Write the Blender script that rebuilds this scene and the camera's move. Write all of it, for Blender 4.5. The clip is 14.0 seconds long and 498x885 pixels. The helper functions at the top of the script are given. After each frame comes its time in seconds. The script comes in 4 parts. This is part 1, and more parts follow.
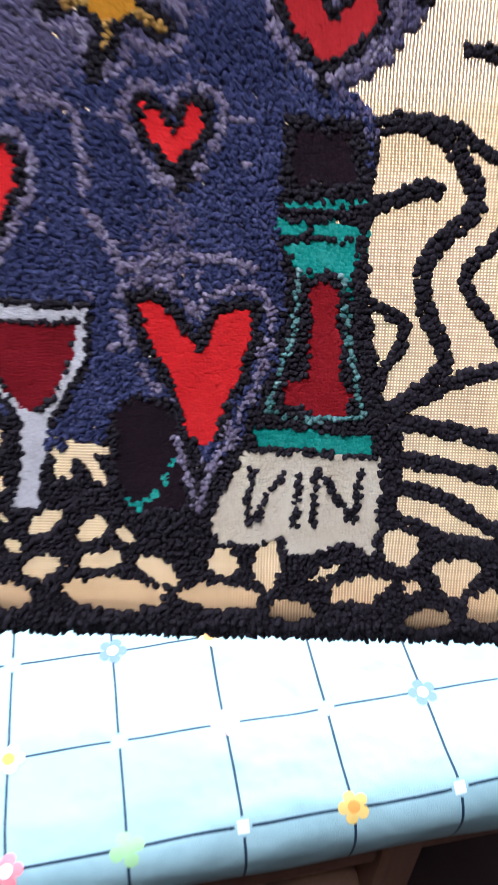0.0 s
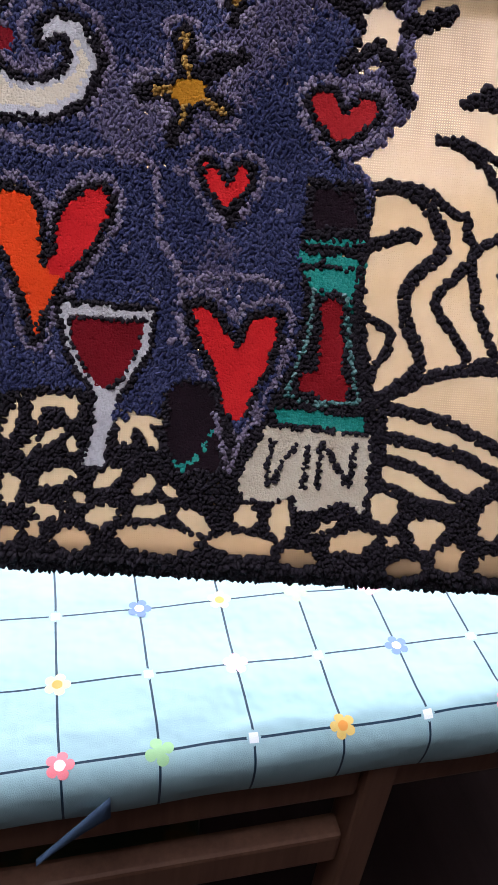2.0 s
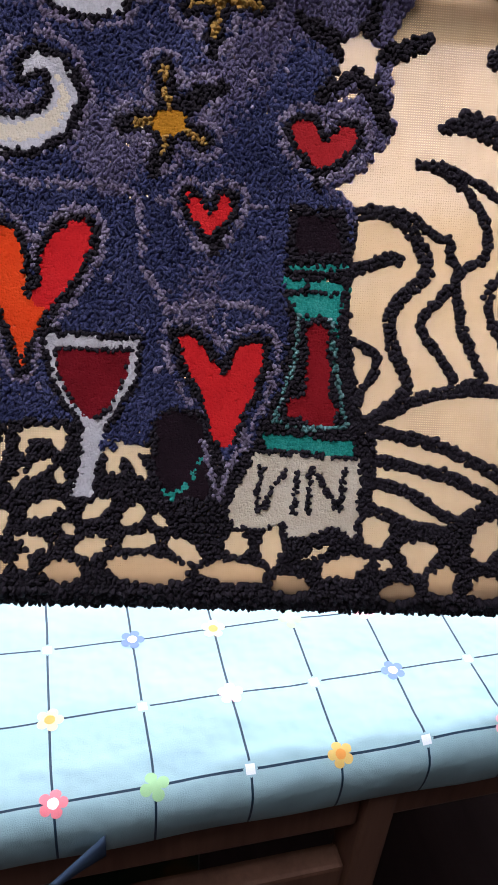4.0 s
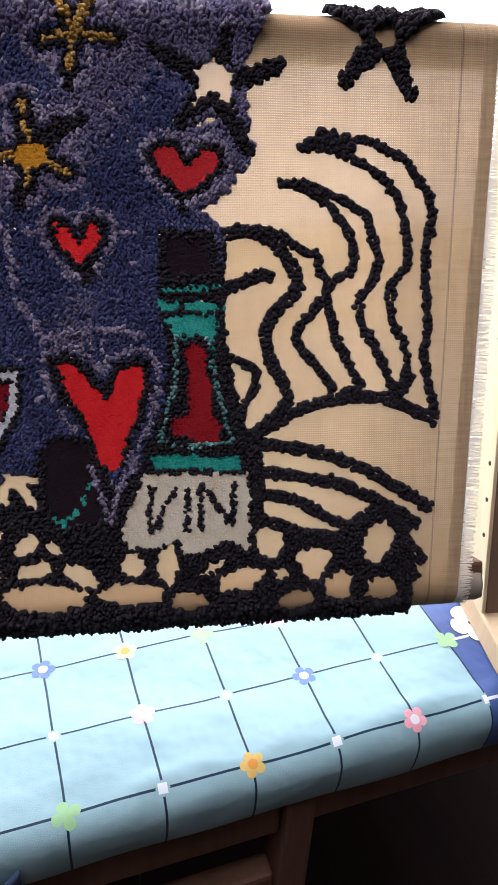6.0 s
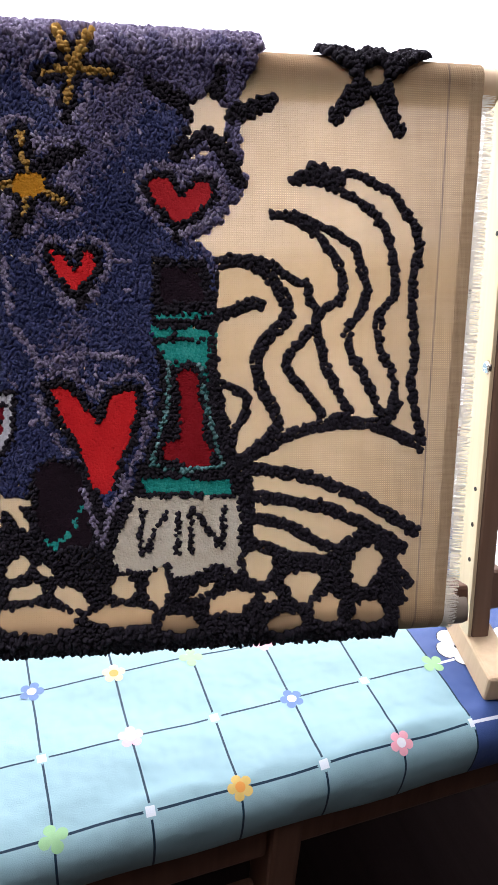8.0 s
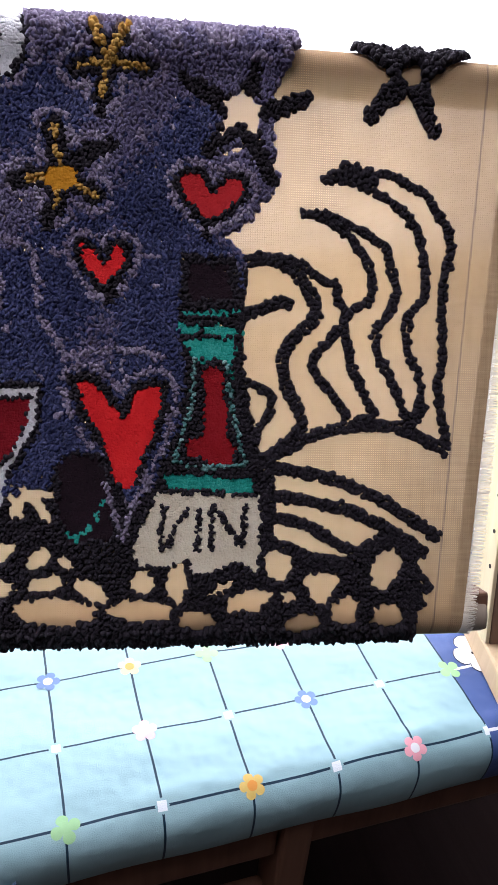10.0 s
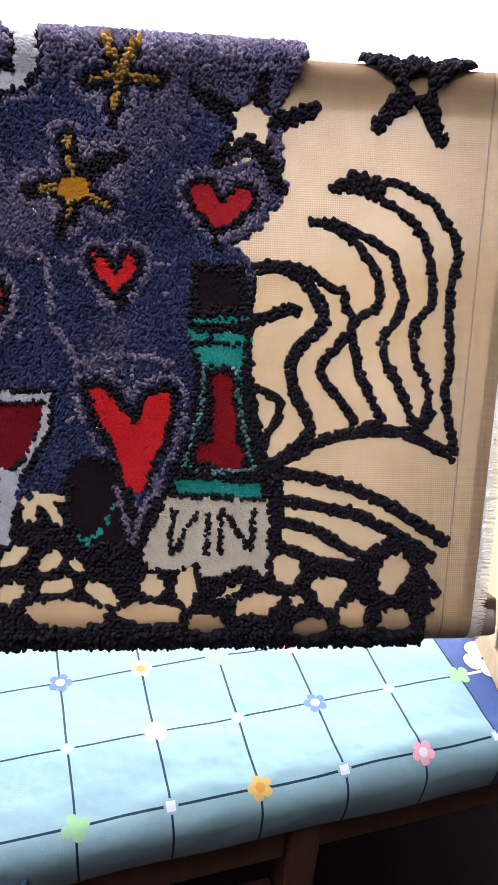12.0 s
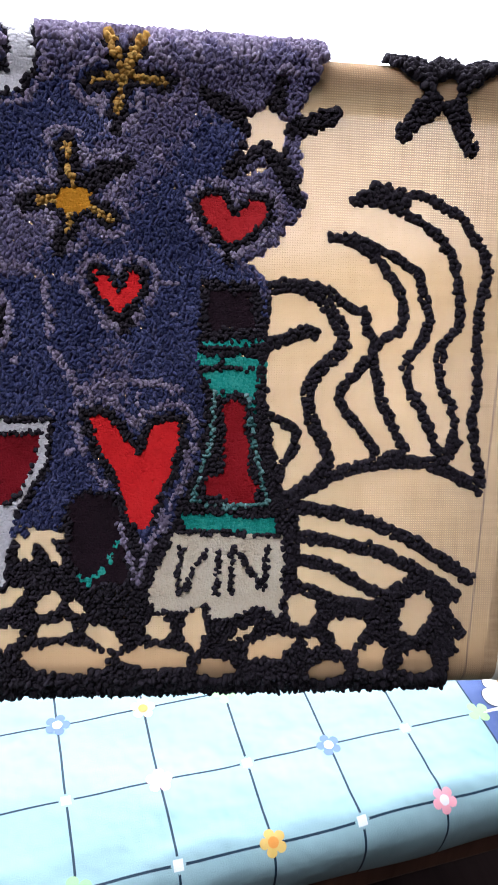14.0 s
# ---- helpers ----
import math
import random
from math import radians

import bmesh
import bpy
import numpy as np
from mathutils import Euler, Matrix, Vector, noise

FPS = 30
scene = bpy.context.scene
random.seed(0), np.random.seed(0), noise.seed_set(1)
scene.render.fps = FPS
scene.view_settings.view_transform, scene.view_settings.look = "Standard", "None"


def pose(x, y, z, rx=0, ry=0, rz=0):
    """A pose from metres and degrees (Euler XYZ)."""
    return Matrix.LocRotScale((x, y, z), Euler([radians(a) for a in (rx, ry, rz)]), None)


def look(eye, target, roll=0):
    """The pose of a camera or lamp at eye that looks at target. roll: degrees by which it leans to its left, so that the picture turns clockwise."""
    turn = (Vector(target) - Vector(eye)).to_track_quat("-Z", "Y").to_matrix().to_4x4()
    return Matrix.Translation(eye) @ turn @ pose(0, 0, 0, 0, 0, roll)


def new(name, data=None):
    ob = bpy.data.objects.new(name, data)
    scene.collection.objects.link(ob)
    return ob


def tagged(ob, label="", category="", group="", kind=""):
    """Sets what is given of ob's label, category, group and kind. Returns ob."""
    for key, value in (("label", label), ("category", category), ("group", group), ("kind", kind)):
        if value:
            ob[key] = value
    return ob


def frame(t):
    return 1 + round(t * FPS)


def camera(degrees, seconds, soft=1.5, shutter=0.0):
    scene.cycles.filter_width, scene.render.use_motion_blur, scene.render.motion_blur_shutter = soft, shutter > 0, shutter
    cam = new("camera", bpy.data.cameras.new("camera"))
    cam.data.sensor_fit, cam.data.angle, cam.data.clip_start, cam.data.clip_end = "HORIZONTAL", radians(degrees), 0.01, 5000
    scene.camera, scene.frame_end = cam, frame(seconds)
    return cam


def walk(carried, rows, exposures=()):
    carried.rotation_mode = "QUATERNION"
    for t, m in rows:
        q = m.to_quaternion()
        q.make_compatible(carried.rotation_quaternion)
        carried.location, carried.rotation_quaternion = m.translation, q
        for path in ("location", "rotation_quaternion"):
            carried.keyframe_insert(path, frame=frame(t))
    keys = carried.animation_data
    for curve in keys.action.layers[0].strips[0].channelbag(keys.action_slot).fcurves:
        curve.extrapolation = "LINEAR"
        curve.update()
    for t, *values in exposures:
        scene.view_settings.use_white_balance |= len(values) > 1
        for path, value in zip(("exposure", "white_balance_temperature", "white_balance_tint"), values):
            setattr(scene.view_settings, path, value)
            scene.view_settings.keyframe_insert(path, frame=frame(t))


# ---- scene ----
LENS = 35.376
cam = camera(LENS, 14.0, 1.5, 0.5)
PATH = [
    (0.0, (0.0140, -0.1422, 1.0946), (0.1778, 0.5995, 0.4443), 2.24),
    (0.5, (-0.0347, -0.2120, 1.1087), (0.2025, 0.5684, 0.5301), 5.00),
    (1.0, (-0.0430, -0.2353, 1.1079), (0.2145, 0.5529, 0.5489), 5.88),
    (1.5, (-0.0361, -0.2469, 1.1086), (0.2186, 0.5521, 0.5638), 6.23),
    (2.0, (-0.0405, -0.2384, 1.1074), (0.1911, 0.5582, 0.5490), 6.33),
    (4.5, (-0.0336, -0.2357, 1.1090), (0.2166, 0.5761, 0.5814), 4.28),
    (5.0, (-0.0251, -0.2342, 1.1129), (0.2560, 0.5701, 0.5892), 4.24),
    (5.5, (-0.0130, -0.2388, 1.1147), (0.2783, 0.5584, 0.5859), 3.55),
    (6.0, (-0.0068, -0.2499, 1.1159), (0.2958, 0.5516, 0.6001), 2.91),
    (6.5, (-0.0061, -0.2516, 1.1159), (0.3244, 0.5410, 0.6034), 4.03),
    (7.0, (-0.0068, -0.2527, 1.1185), (0.3202, 0.5480, 0.6167), 3.68),
    (7.5, (-0.0060, -0.2514, 1.1202), (0.3145, 0.5525, 0.6192), 3.64),
    (8.0, (-0.0099, -0.2546, 1.1206), (0.3105, 0.5557, 0.6300), 3.82),
    (10.5, (-0.0115, -0.2512, 1.1226), (0.2790, 0.5640, 0.6217), 4.75),
    (11.0, (-0.0097, -0.2517, 1.1230), (0.2758, 0.5679, 0.6263), 3.96),
    (11.5, (-0.0057, -0.2573, 1.1243), (0.2757, 0.5681, 0.6349), 3.85),
    (12.0, (-0.0074, -0.2583, 1.1249), (0.2658, 0.5673, 0.6312), 4.20),
    (12.5, (-0.0108, -0.2588, 1.1249), (0.2684, 0.5681, 0.6366), 4.48),
    (13.0, (-0.0098, -0.2495, 1.1268), (0.2630, 0.5722, 0.6266), 3.62),
    (13.5, (-0.0128, -0.2433, 1.1251), (0.2704, 0.5817, 0.6362), 3.49),
    (14.0, (-0.0102, -0.2187, 1.1277), (0.2779, 0.5954, 0.6235), 4.92),
]
EXPOSURES = [(0.0, 0.66, 5950, 17), (0.5, 0.52, 6050, 18), (1.5, 0.15, 6250, 20), (2.2, 0.13, 6350, 22), (5.0, 0.10, 6350, 22), (6.5, -0.15, 6450, 21),
             (8.0, -0.14, 6400, 20), (10.5, -0.05, 6350, 21), (12.5, 0.06, 6250, 20), (14.0, 0.24, 6200, 18)]
walk(cam, [(t, look(eye, target, roll)) for t, eye, target, roll in PATH], EXPOSURES)

# ---- light: a bright overcast window behind the table, a dim room around ----
world = bpy.data.worlds.new("world")
scene.world = world
world.use_nodes = True
wn = world.node_tree
sky = wn.nodes.new("ShaderNodeTexSky")
sky.sky_type, sky.sun_disc, sky.sun_elevation, sky.sun_rotation = "NISHITA", False, radians(40), radians(-20)
wn.links.new(sky.outputs[0], wn.nodes["Background"].inputs[0])
wn.nodes["Background"].inputs[1].default_value = 0.12


def area_lamp(name, m, size_x, size_y, watts, colour):
    data = bpy.data.lights.new(name, "AREA")
    data.shape, data.size, data.size_y, data.energy, data.color = "RECTANGLE", size_x, size_y, watts, colour
    ob = new(name, data)
    ob.matrix_world = m
    return ob


WINDOW_Y, SILL_Z, HEAD_Z, WIN_X0, WIN_X1 = 0.62, 0.78, 2.05, -1.25, 1.15
area_lamp("window_light", look((-0.12, WINDOW_Y - 0.01, 1.76), (-0.12, 0.10, 1.00)), 2.2, 0.56, 38.0, (0.90, 0.96, 1.0))
# added fill lamp without a real source, high above, a little left of camera
area_lamp("added_fill_light", look((-0.40, -0.22, 2.40), (0.0, 0.08, 0.95)), 0.9, 0.6, 25.0, (0.95, 0.955, 1.0))


# ---- materials ----
class Mat:
    """Small helper that strings shader nodes together."""

    def __init__(self, name, rough=0.8, metal=0.0):
        self.m = bpy.data.materials.new(name)
        self.m.use_nodes = True
        self.t = self.m.node_tree
        self.b = self.t.nodes["Principled BSDF"]
        self.b.inputs["Roughness"].default_value = rough
        self.b.inputs["Metallic"].default_value = metal

    def n(self, kind, **kw):
        node = self.t.nodes.new(kind)
        for k, v in kw.items():
            setattr(node, k, v)
        return node

    def put(self, value, socket):
        if isinstance(value, (int, float)):
            socket.default_value = value
        elif isinstance(value, tuple):
            socket.default_value = (*value, 1.0) if len(value) == 3 and socket.type == "RGBA" else value
        else:
            self.t.links.new(value, socket)

    def math(self, op, a, b=0.0, c=0.0):
        node = self.n("ShaderNodeMath", operation=op)
        for i, v in enumerate((a, b, c)):
            self.put(v, node.inputs[i])
        return node.outputs[0]

    def mix(self, f, a, b, blend="MIX"):
        node = self.n("ShaderNodeMix", data_type="RGBA", blend_type=blend)
        self.put(f, node.inputs[0])
        self.put(a, node.inputs[6])
        self.put(b, node.inputs[7])
        return node.outputs[2]

    def coord(self, which="Object"):
        return self.n("ShaderNodeTexCoord").outputs[which]

    def noise(self, vec, scale, detail=3.0, rough=0.55):
        node = self.n("ShaderNodeTexNoise")
        self.put(vec, node.inputs["Vector"])
        node.inputs["Scale"].default_value, node.inputs["Detail"].default_value, node.inputs["Roughness"].default_value = scale, detail, rough
        return node.outputs[0]

    def scaled(self, vec, s):
        node = self.n("ShaderNodeMapping")
        self.put(vec, node.inputs[0])
        node.inputs["Scale"].default_value = s
        return node.outputs[0]

    def ramp(self, f, stops):
        node = self.n("ShaderNodeValToRGB")
        r = node.color_ramp
        while len(r.elements) < len(stops):
            r.elements.new(0.5)
        for e, (p, c) in zip(r.elements, stops):
            e.position, e.color = p, (*c, 1.0)
        self.put(f, node.inputs[0])
        return node.outputs[0]

    def bump(self, h, strength=0.3, dist=0.001):
        node = self.n("ShaderNodeBump")
        node.inputs["Strength"].default_value, node.inputs["Distance"].default_value = strength, dist
        self.put(h, node.inputs["Height"])
        self.put(node.outputs[0], self.b.inputs["Normal"])
        return node.outputs[0]

    def colour(self, c):
        self.put(c, self.b.inputs["Base Color"])


def yarn(name, dark, mid, light, shine=0.0, patch=30.0, vary=0.6, through_light=0.28):
    """Looped wool or acrylic yarn: every loop a little different, with broader streaks; some daylight passes through it."""
    m = Mat(name, 0.92)
    isl = m.n("ShaderNodeNewGeometry").outputs["Random Per Island"]
    vec = m.coord()
    big = m.noise(vec, patch, 2.0)
    fine = m.noise(vec, 900.0, 2.0)
    f = m.math("ADD", m.math("MULTIPLY_ADD", isl, vary, 0.3 - vary * 0.5), m.math("MULTIPLY", m.math("SUBTRACT", big, 0.5), 1.1))
    f = m.math("ADD", f, m.math("MULTIPLY", m.math("SUBTRACT", fine, 0.4), 0.5))
    col = m.ramp(f, ((0.0, dark), (0.42, mid), (0.95, light)))
    m.colour(col)
    m.b.inputs["Sheen Weight"].default_value = 0.06 + shine
    m.b.inputs["Sheen Roughness"].default_value = 0.4
    m.b.inputs["Specular IOR Level"].default_value = 0.15
    m.bump(m.noise(vec, 1600.0, 2.0), 0.6, 0.0006)
    if through_light:
        g = m.n("ShaderNodeGamma")
        g.inputs[1].default_value = 0.7
        m.put(col, g.inputs[0])
        tr = m.n("ShaderNodeBsdfTranslucent")
        m.put(g.outputs[0], tr.inputs[0])
        mixer = m.n("ShaderNodeMixShader")
        mixer.inputs[0].default_value = through_light
        m.put(m.b.outputs[0], mixer.inputs[1])
        m.put(tr.outputs[0], mixer.inputs[2])
        m.put(mixer.outputs[0], m.t.nodes["Material Output"].inputs[0])
    return m.m


YARN = {
    "blue": yarn("blue_flecked_yarn", (0.022, 0.027, 0.080), (0.044, 0.052, 0.138), (0.112, 0.122, 0.250), 0.12),
    "lavender": yarn("lavender_boucle_yarn", (0.170, 0.135, 0.215), (0.290, 0.245, 0.350), (0.520, 0.470, 0.590), 0.16, through_light=0.42),
    "dusk": yarn("dusky_violet_yarn", (0.086, 0.074, 0.150), (0.138, 0.120, 0.215), (0.260, 0.232, 0.360), 0.20, through_light=0.34),
    "black": yarn("black_yarn", (0.012, 0.010, 0.013), (0.016, 0.013, 0.018), (0.022, 0.018, 0.025), -0.045, through_light=0.0),
    "aubergine": yarn("aubergine_yarn", (0.008, 0.004, 0.007), (0.013, 0.006, 0.010), (0.026, 0.010, 0.018), vary=0.2, through_light=0.1),
    "red": yarn("bright_red_yarn", (0.700, 0.016, 0.020), (0.800, 0.024, 0.026), (0.850, 0.040, 0.040), 0.0, 60.0, 0.12),
    "crimson": yarn("crimson_yarn", (0.460, 0.018, 0.022), (0.560, 0.026, 0.030), (0.620, 0.040, 0.045), 0.0, 60.0, 0.12),
    "claret": yarn("claret_red_yarn", (0.280, 0.008, 0.012), (0.350, 0.012, 0.018), (0.410, 0.020, 0.028), 0.0, 60.0, 0.12),
    "orange": yarn("orange_red_yarn", (0.900, 0.066, 0.010), (0.950, 0.085, 0.012), (0.960, 0.105, 0.018), 0.0, 60.0, 0.12),
    "wine": yarn("wine_red_yarn", (0.180, 0.006, 0.010), (0.240, 0.008, 0.015), (0.300, 0.014, 0.022), 0.0, 60.0, 0.12),
    "gold": yarn("gold_yarn", (0.360, 0.200, 0.050), (0.560, 0.330, 0.080), (0.680, 0.480, 0.190), vary=0.4),
    "mustard": yarn("mustard_yarn", (0.520, 0.220, 0.012), (0.680, 0.310, 0.024), (0.740, 0.380, 0.055), vary=0.15),
    "grey": yarn("silver_grey_yarn", (0.500, 0.490, 0.510), (0.680, 0.670, 0.690), (0.780, 0.780, 0.800), 0.05, 60.0, 0.3),
    "teal": yarn("teal_green_yarn", (0.004, 0.210, 0.165), (0.014, 0.380, 0.310), (0.090, 0.520, 0.440), 0.05, vary=0.4),
    "sage": yarn("grey_teal_yarn", (0.045, 0.160, 0.150), (0.130, 0.290, 0.280), (0.330, 0.480, 0.480), 0.05),
    "cream": yarn("cream_yarn", (0.760, 0.660, 0.490), (0.840, 0.760, 0.600), (0.870, 0.810, 0.680), 0.0, 70.0, 0.25),
}


def weave_material():
    """Open even-weave cotton, about 1 mm a thread, with daylight showing in the meshes; the coordinates are the cloth's own metres."""
    m = Mat("monks_cloth", 0.95)
    uvs = m.coord("UV")
    sep = m.n("ShaderNodeSeparateXYZ")
    m.put(uvs, sep.inputs[0])
    wob = m.noise(uvs, 45.0, 2.0)
    k = 2 * math.pi / 0.00124
    x = m.math("ADD", m.math("MULTIPLY", sep.outputs[0], k), m.math("MULTIPLY", wob, 5.0))
    y = m.math("ADD", m.math("MULTIPLY", sep.outputs[1], k * 1.02), m.math("MULTIPLY", wob, 4.0))
    sx = m.math("MULTIPLY_ADD", m.math("SINE", x), 0.5, 0.5)
    sy = m.math("MULTIPLY_ADD", m.math("SINE", y), 0.5, 0.5)
    slub = m.noise(m.scaled(uvs, (40.0, 420.0, 1.0)), 1.0, 3.0)
    slub2 = m.noise(m.scaled(uvs, (420.0, 30.0, 1.0)), 1.0, 3.0)
    body = m.mix(m.math("MULTIPLY_ADD", m.math("ADD", slub, slub2), 1.2, -0.7), (0.235, 0.155, 0.085), (0.385, 0.272, 0.164))

    def opening(wave, slubs):
        node = m.n("ShaderNodeMapRange")
        node.inputs[1].default_value, node.inputs[2].default_value = 0.38, 0.76
        m.put(m.math("ADD", wave, m.math("MULTIPLY", m.math("SUBTRACT", slubs, 0.5), 0.22)), node.inputs[0])
        return node.outputs[0]

    hole = m.math("MULTIPLY", opening(sx, slub2), opening(sy, slub))
    skewed = m.math("ADD", sep.outputs[0], m.math("MULTIPLY", sep.outputs[1], -0.068))
    # the doubled hem has no open meshes, and the last hand's width before it is woven closer
    hem = m.math("GREATER_THAN", skewed, 0.2215)
    close = m.n("ShaderNodeMapRange")
    close.inputs[1].default_value, close.inputs[2].default_value = 0.165, 0.205
    close.inputs[3].default_value, close.inputs[4].default_value = 1.0, 0.62
    m.put(skewed, close.inputs[0])
    clear = m.math("MULTIPLY", m.math("MULTIPLY", hole, close.outputs[0]), m.math("SUBTRACT", 1.0, hem))
    # a coloured guide thread near the edge
    line = m.math("LESS_THAN", m.math("ABSOLUTE", m.math("SUBTRACT", m.math("ADD", sep.outputs[0], m.math("MULTIPLY", sep.outputs[1], -0.060)), 0.2118)), 0.0006)
    col = m.mix(m.math("MULTIPLY", line, 0.6), body, (0.060, 0.045, 0.050))
    m.colour(col)
    m.b.inputs["Specular IOR Level"].default_value = 0.1
    m.bump(m.math("SUBTRACT", 1.0, hole), 0.6, 0.0006)
    # light from behind: a little through the threads, much through the fuzz in the meshes, some of it straight through
    tr = m.n("ShaderNodeBsdfTranslucent")
    m.put(m.mix(m.math("MULTIPLY_ADD", clear, 0.80, 0.20), col, (0.920, 0.610, 0.320)), tr.inputs[0])
    mixer = m.n("ShaderNodeMixShader")
    m.put(m.math("MULTIPLY_ADD", clear, 0.86, 0.09), mixer.inputs[0])
    m.put(m.b.outputs[0], mixer.inputs[1])
    m.put(tr.outputs[0], mixer.inputs[2])
    gap = m.n("ShaderNodeMixShader")
    m.put(m.math("MULTIPLY", clear, 0.11), gap.inputs[0])
    m.put(mixer.outputs[0], gap.inputs[1])
    m.put(m.n("ShaderNodeBsdfTransparent").outputs[0], gap.inputs[2])
    m.put(gap.outputs[0], m.t.nodes["Material Output"].inputs[0])
    return m.m


def cotton(name, a, b, through_light=0.5):
    m = Mat(name, 0.95)
    col = m.mix(m.noise(m.coord(), 900.0), a, b)
    m.colour(col)
    tr = m.n("ShaderNodeBsdfTranslucent")
    m.put(col, tr.inputs[0])
    mixer = m.n("ShaderNodeMixShader")
    mixer.inputs[0].default_value = through_light
    m.put(m.b.outputs[0], mixer.inputs[1])
    m.put(tr.outputs[0], mixer.inputs[2])
    m.put(mixer.outputs[0], m.t.nodes["Material Output"].inputs[0])
    return m.m


def wood(name, a, b, rough=0.55, along=(1.0, 1.0, 0.06), scale=160.0):
    m = Mat(name, rough)
    m.b.inputs["Specular IOR Level"].default_value = 0.2
    vec = m.scaled(m.coord(), along)
    g = m.noise(vec, scale, 4.0, 0.6)
    g2 = m.noise(vec, scale * 0.2, 2.0)
    f = m.math("ADD", m.math("MULTIPLY", g, 0.6), m.math("MULTIPLY", g2, 0.5))
    m.colour(m.ramp(f, ((0.3, a), (0.75, b))))
    m.bump(g, 0.25, 0.0006)
    return m.m


def oilcloth():
    """Wipe-clean cloth printed with a check of thin lines; metres of cloth in its own coordinates."""
    m = Mat("printed_tablecloth", 0.46)
    m.b.inputs["Specular IOR Level"].default_value = 0.24
    uvs = m.coord("UV")
    wob = m.noise(uvs, 14.0, 1.0)
    sep = m.n("ShaderNodeSeparateXYZ")
    m.put(uvs, sep.inputs[0])
    x = m.math("ADD", sep.outputs[0], m.math("MULTIPLY_ADD", wob, 0.0030, -0.0015))
    y = m.math("ADD", sep.outputs[1], m.math("MULTIPLY_ADD", m.noise(uvs, 13.0, 1.0), 0.0060, -0.0030))

    # distance to lines every 50 mm
    dx = m.math("ABSOLUTE", m.math("SUBTRACT", m.math("FRACT", m.math("MULTIPLY_ADD", x, 20.0, 40.5)), 0.5))
    dy = m.math("ABSOLUTE", m.math("SUBTRACT", m.math("FRACT", m.math("MULTIPLY_ADD", y, 20.0, 40.5)), 0.5))
    line = m.math("MAXIMUM", m.math("LESS_THAN", dx, 0.0130), m.math("LESS_THAN", dy, m.math("MULTIPLY_ADD", m.math("LESS_THAN", y, 0.02), 0.002, 0.0118)))
    node = m.math("LESS_THAN", m.math("ADD", dx, dy), 0.085)
    white_node = m.math("LESS_THAN", m.math("MAXIMUM", dx, dy), 0.052)
    clear = m.math("MULTIPLY", line, m.math("SUBTRACT", 1.0, node))
    pale = m.mix(m.noise(uvs, 30.0, 2.0), (0.235, 0.395, 0.430), (0.290, 0.460, 0.490))
    light = m.mix(clear, m.mix(white_node, pale, (0.72, 0.77, 0.80)), (0.006, 0.030, 0.055))
    navy = m.mix(m.noise(uvs, 25.0, 2.0), (0.048, 0.088, 0.240), (0.065, 0.115, 0.295))
    wline = m.math("MAXIMUM", m.math("MULTIPLY", m.math("LESS_THAN", dx, 0.020), m.math("GREATER_THAN", x, 0.27)), m.math("LESS_THAN", dy, 0.020))
    navy = m.mix(wline, navy, (0.70, 0.74, 0.80))
    white = m.mix(clear, (0.80, 0.80, 0.82), (0.20, 0.30, 0.55))
    edge = m.math("GREATER_THAN", x, 0.2505)
    far = m.math("GREATER_THAN", x, 0.352)
    m.colour(m.mix(far, m.mix(edge, light, navy), white))
    m.bump(m.math("ADD", m.math("MULTIPLY", m.noise(uvs, 22.0, 3.0), 3.0), m.math("MULTIPLY", m.noise(uvs, 1500.0, 2.0), 0.15)), 0.55, 0.003)
    return m.m


def plain(name, a, b, rough=0.6, scale=25.0, metal=0.0):
    m = Mat(name, rough, metal)
    m.b.inputs["Specular IOR Level"].default_value = 0.2
    vec = m.coord()
    m.colour(m.mix(m.noise(vec, scale, 4.0), a, b))
    m.bump(m.noise(vec, scale * 12.0, 3.0), 0.15, 0.001)
    return m.m


M_WEAVE = weave_material()
M_FRINGE = cotton("cotton_fringe", (0.74, 0.70, 0.62), (0.86, 0.83, 0.77), 0.6)
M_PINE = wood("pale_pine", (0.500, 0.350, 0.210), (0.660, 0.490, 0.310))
M_ROLLER = wood("grey_brown_pine", (0.230, 0.180, 0.140), (0.330, 0.270, 0.210), 0.7)
# yellow is the bars' lit inner face, brown their shaded front and the knobs
M_BAR_LIT = wood("yellow_lit_pine", (0.600, 0.470, 0.280), (0.740, 0.620, 0.410))
M_BROWN = wood("brown_and_shaded_pine", (0.150, 0.085, 0.055), (0.230, 0.140, 0.095))
M_DARKWOOD = wood("brown_wood", (0.085, 0.040, 0.026), (0.165, 0.085, 0.052))
M_TABLECLOTH = oilcloth()
M_STEEL = Mat("nickel_steel", 0.25, 1.0).m
M_HOLE = plain("hole_shade", (0.02, 0.014, 0.01), (0.03, 0.02, 0.014))
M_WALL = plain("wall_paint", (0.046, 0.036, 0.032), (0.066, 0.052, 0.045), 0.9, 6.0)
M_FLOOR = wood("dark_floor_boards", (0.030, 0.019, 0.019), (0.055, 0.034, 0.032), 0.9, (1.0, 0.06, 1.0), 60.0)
M_CEIL = plain("ceiling_paint", (0.50, 0.50, 0.50), (0.56, 0.56, 0.56), 0.9, 5.0)
M_FRAME = plain("white_window_paint", (0.74, 0.75, 0.76), (0.80, 0.81, 0.82), 0.4, 30.0)
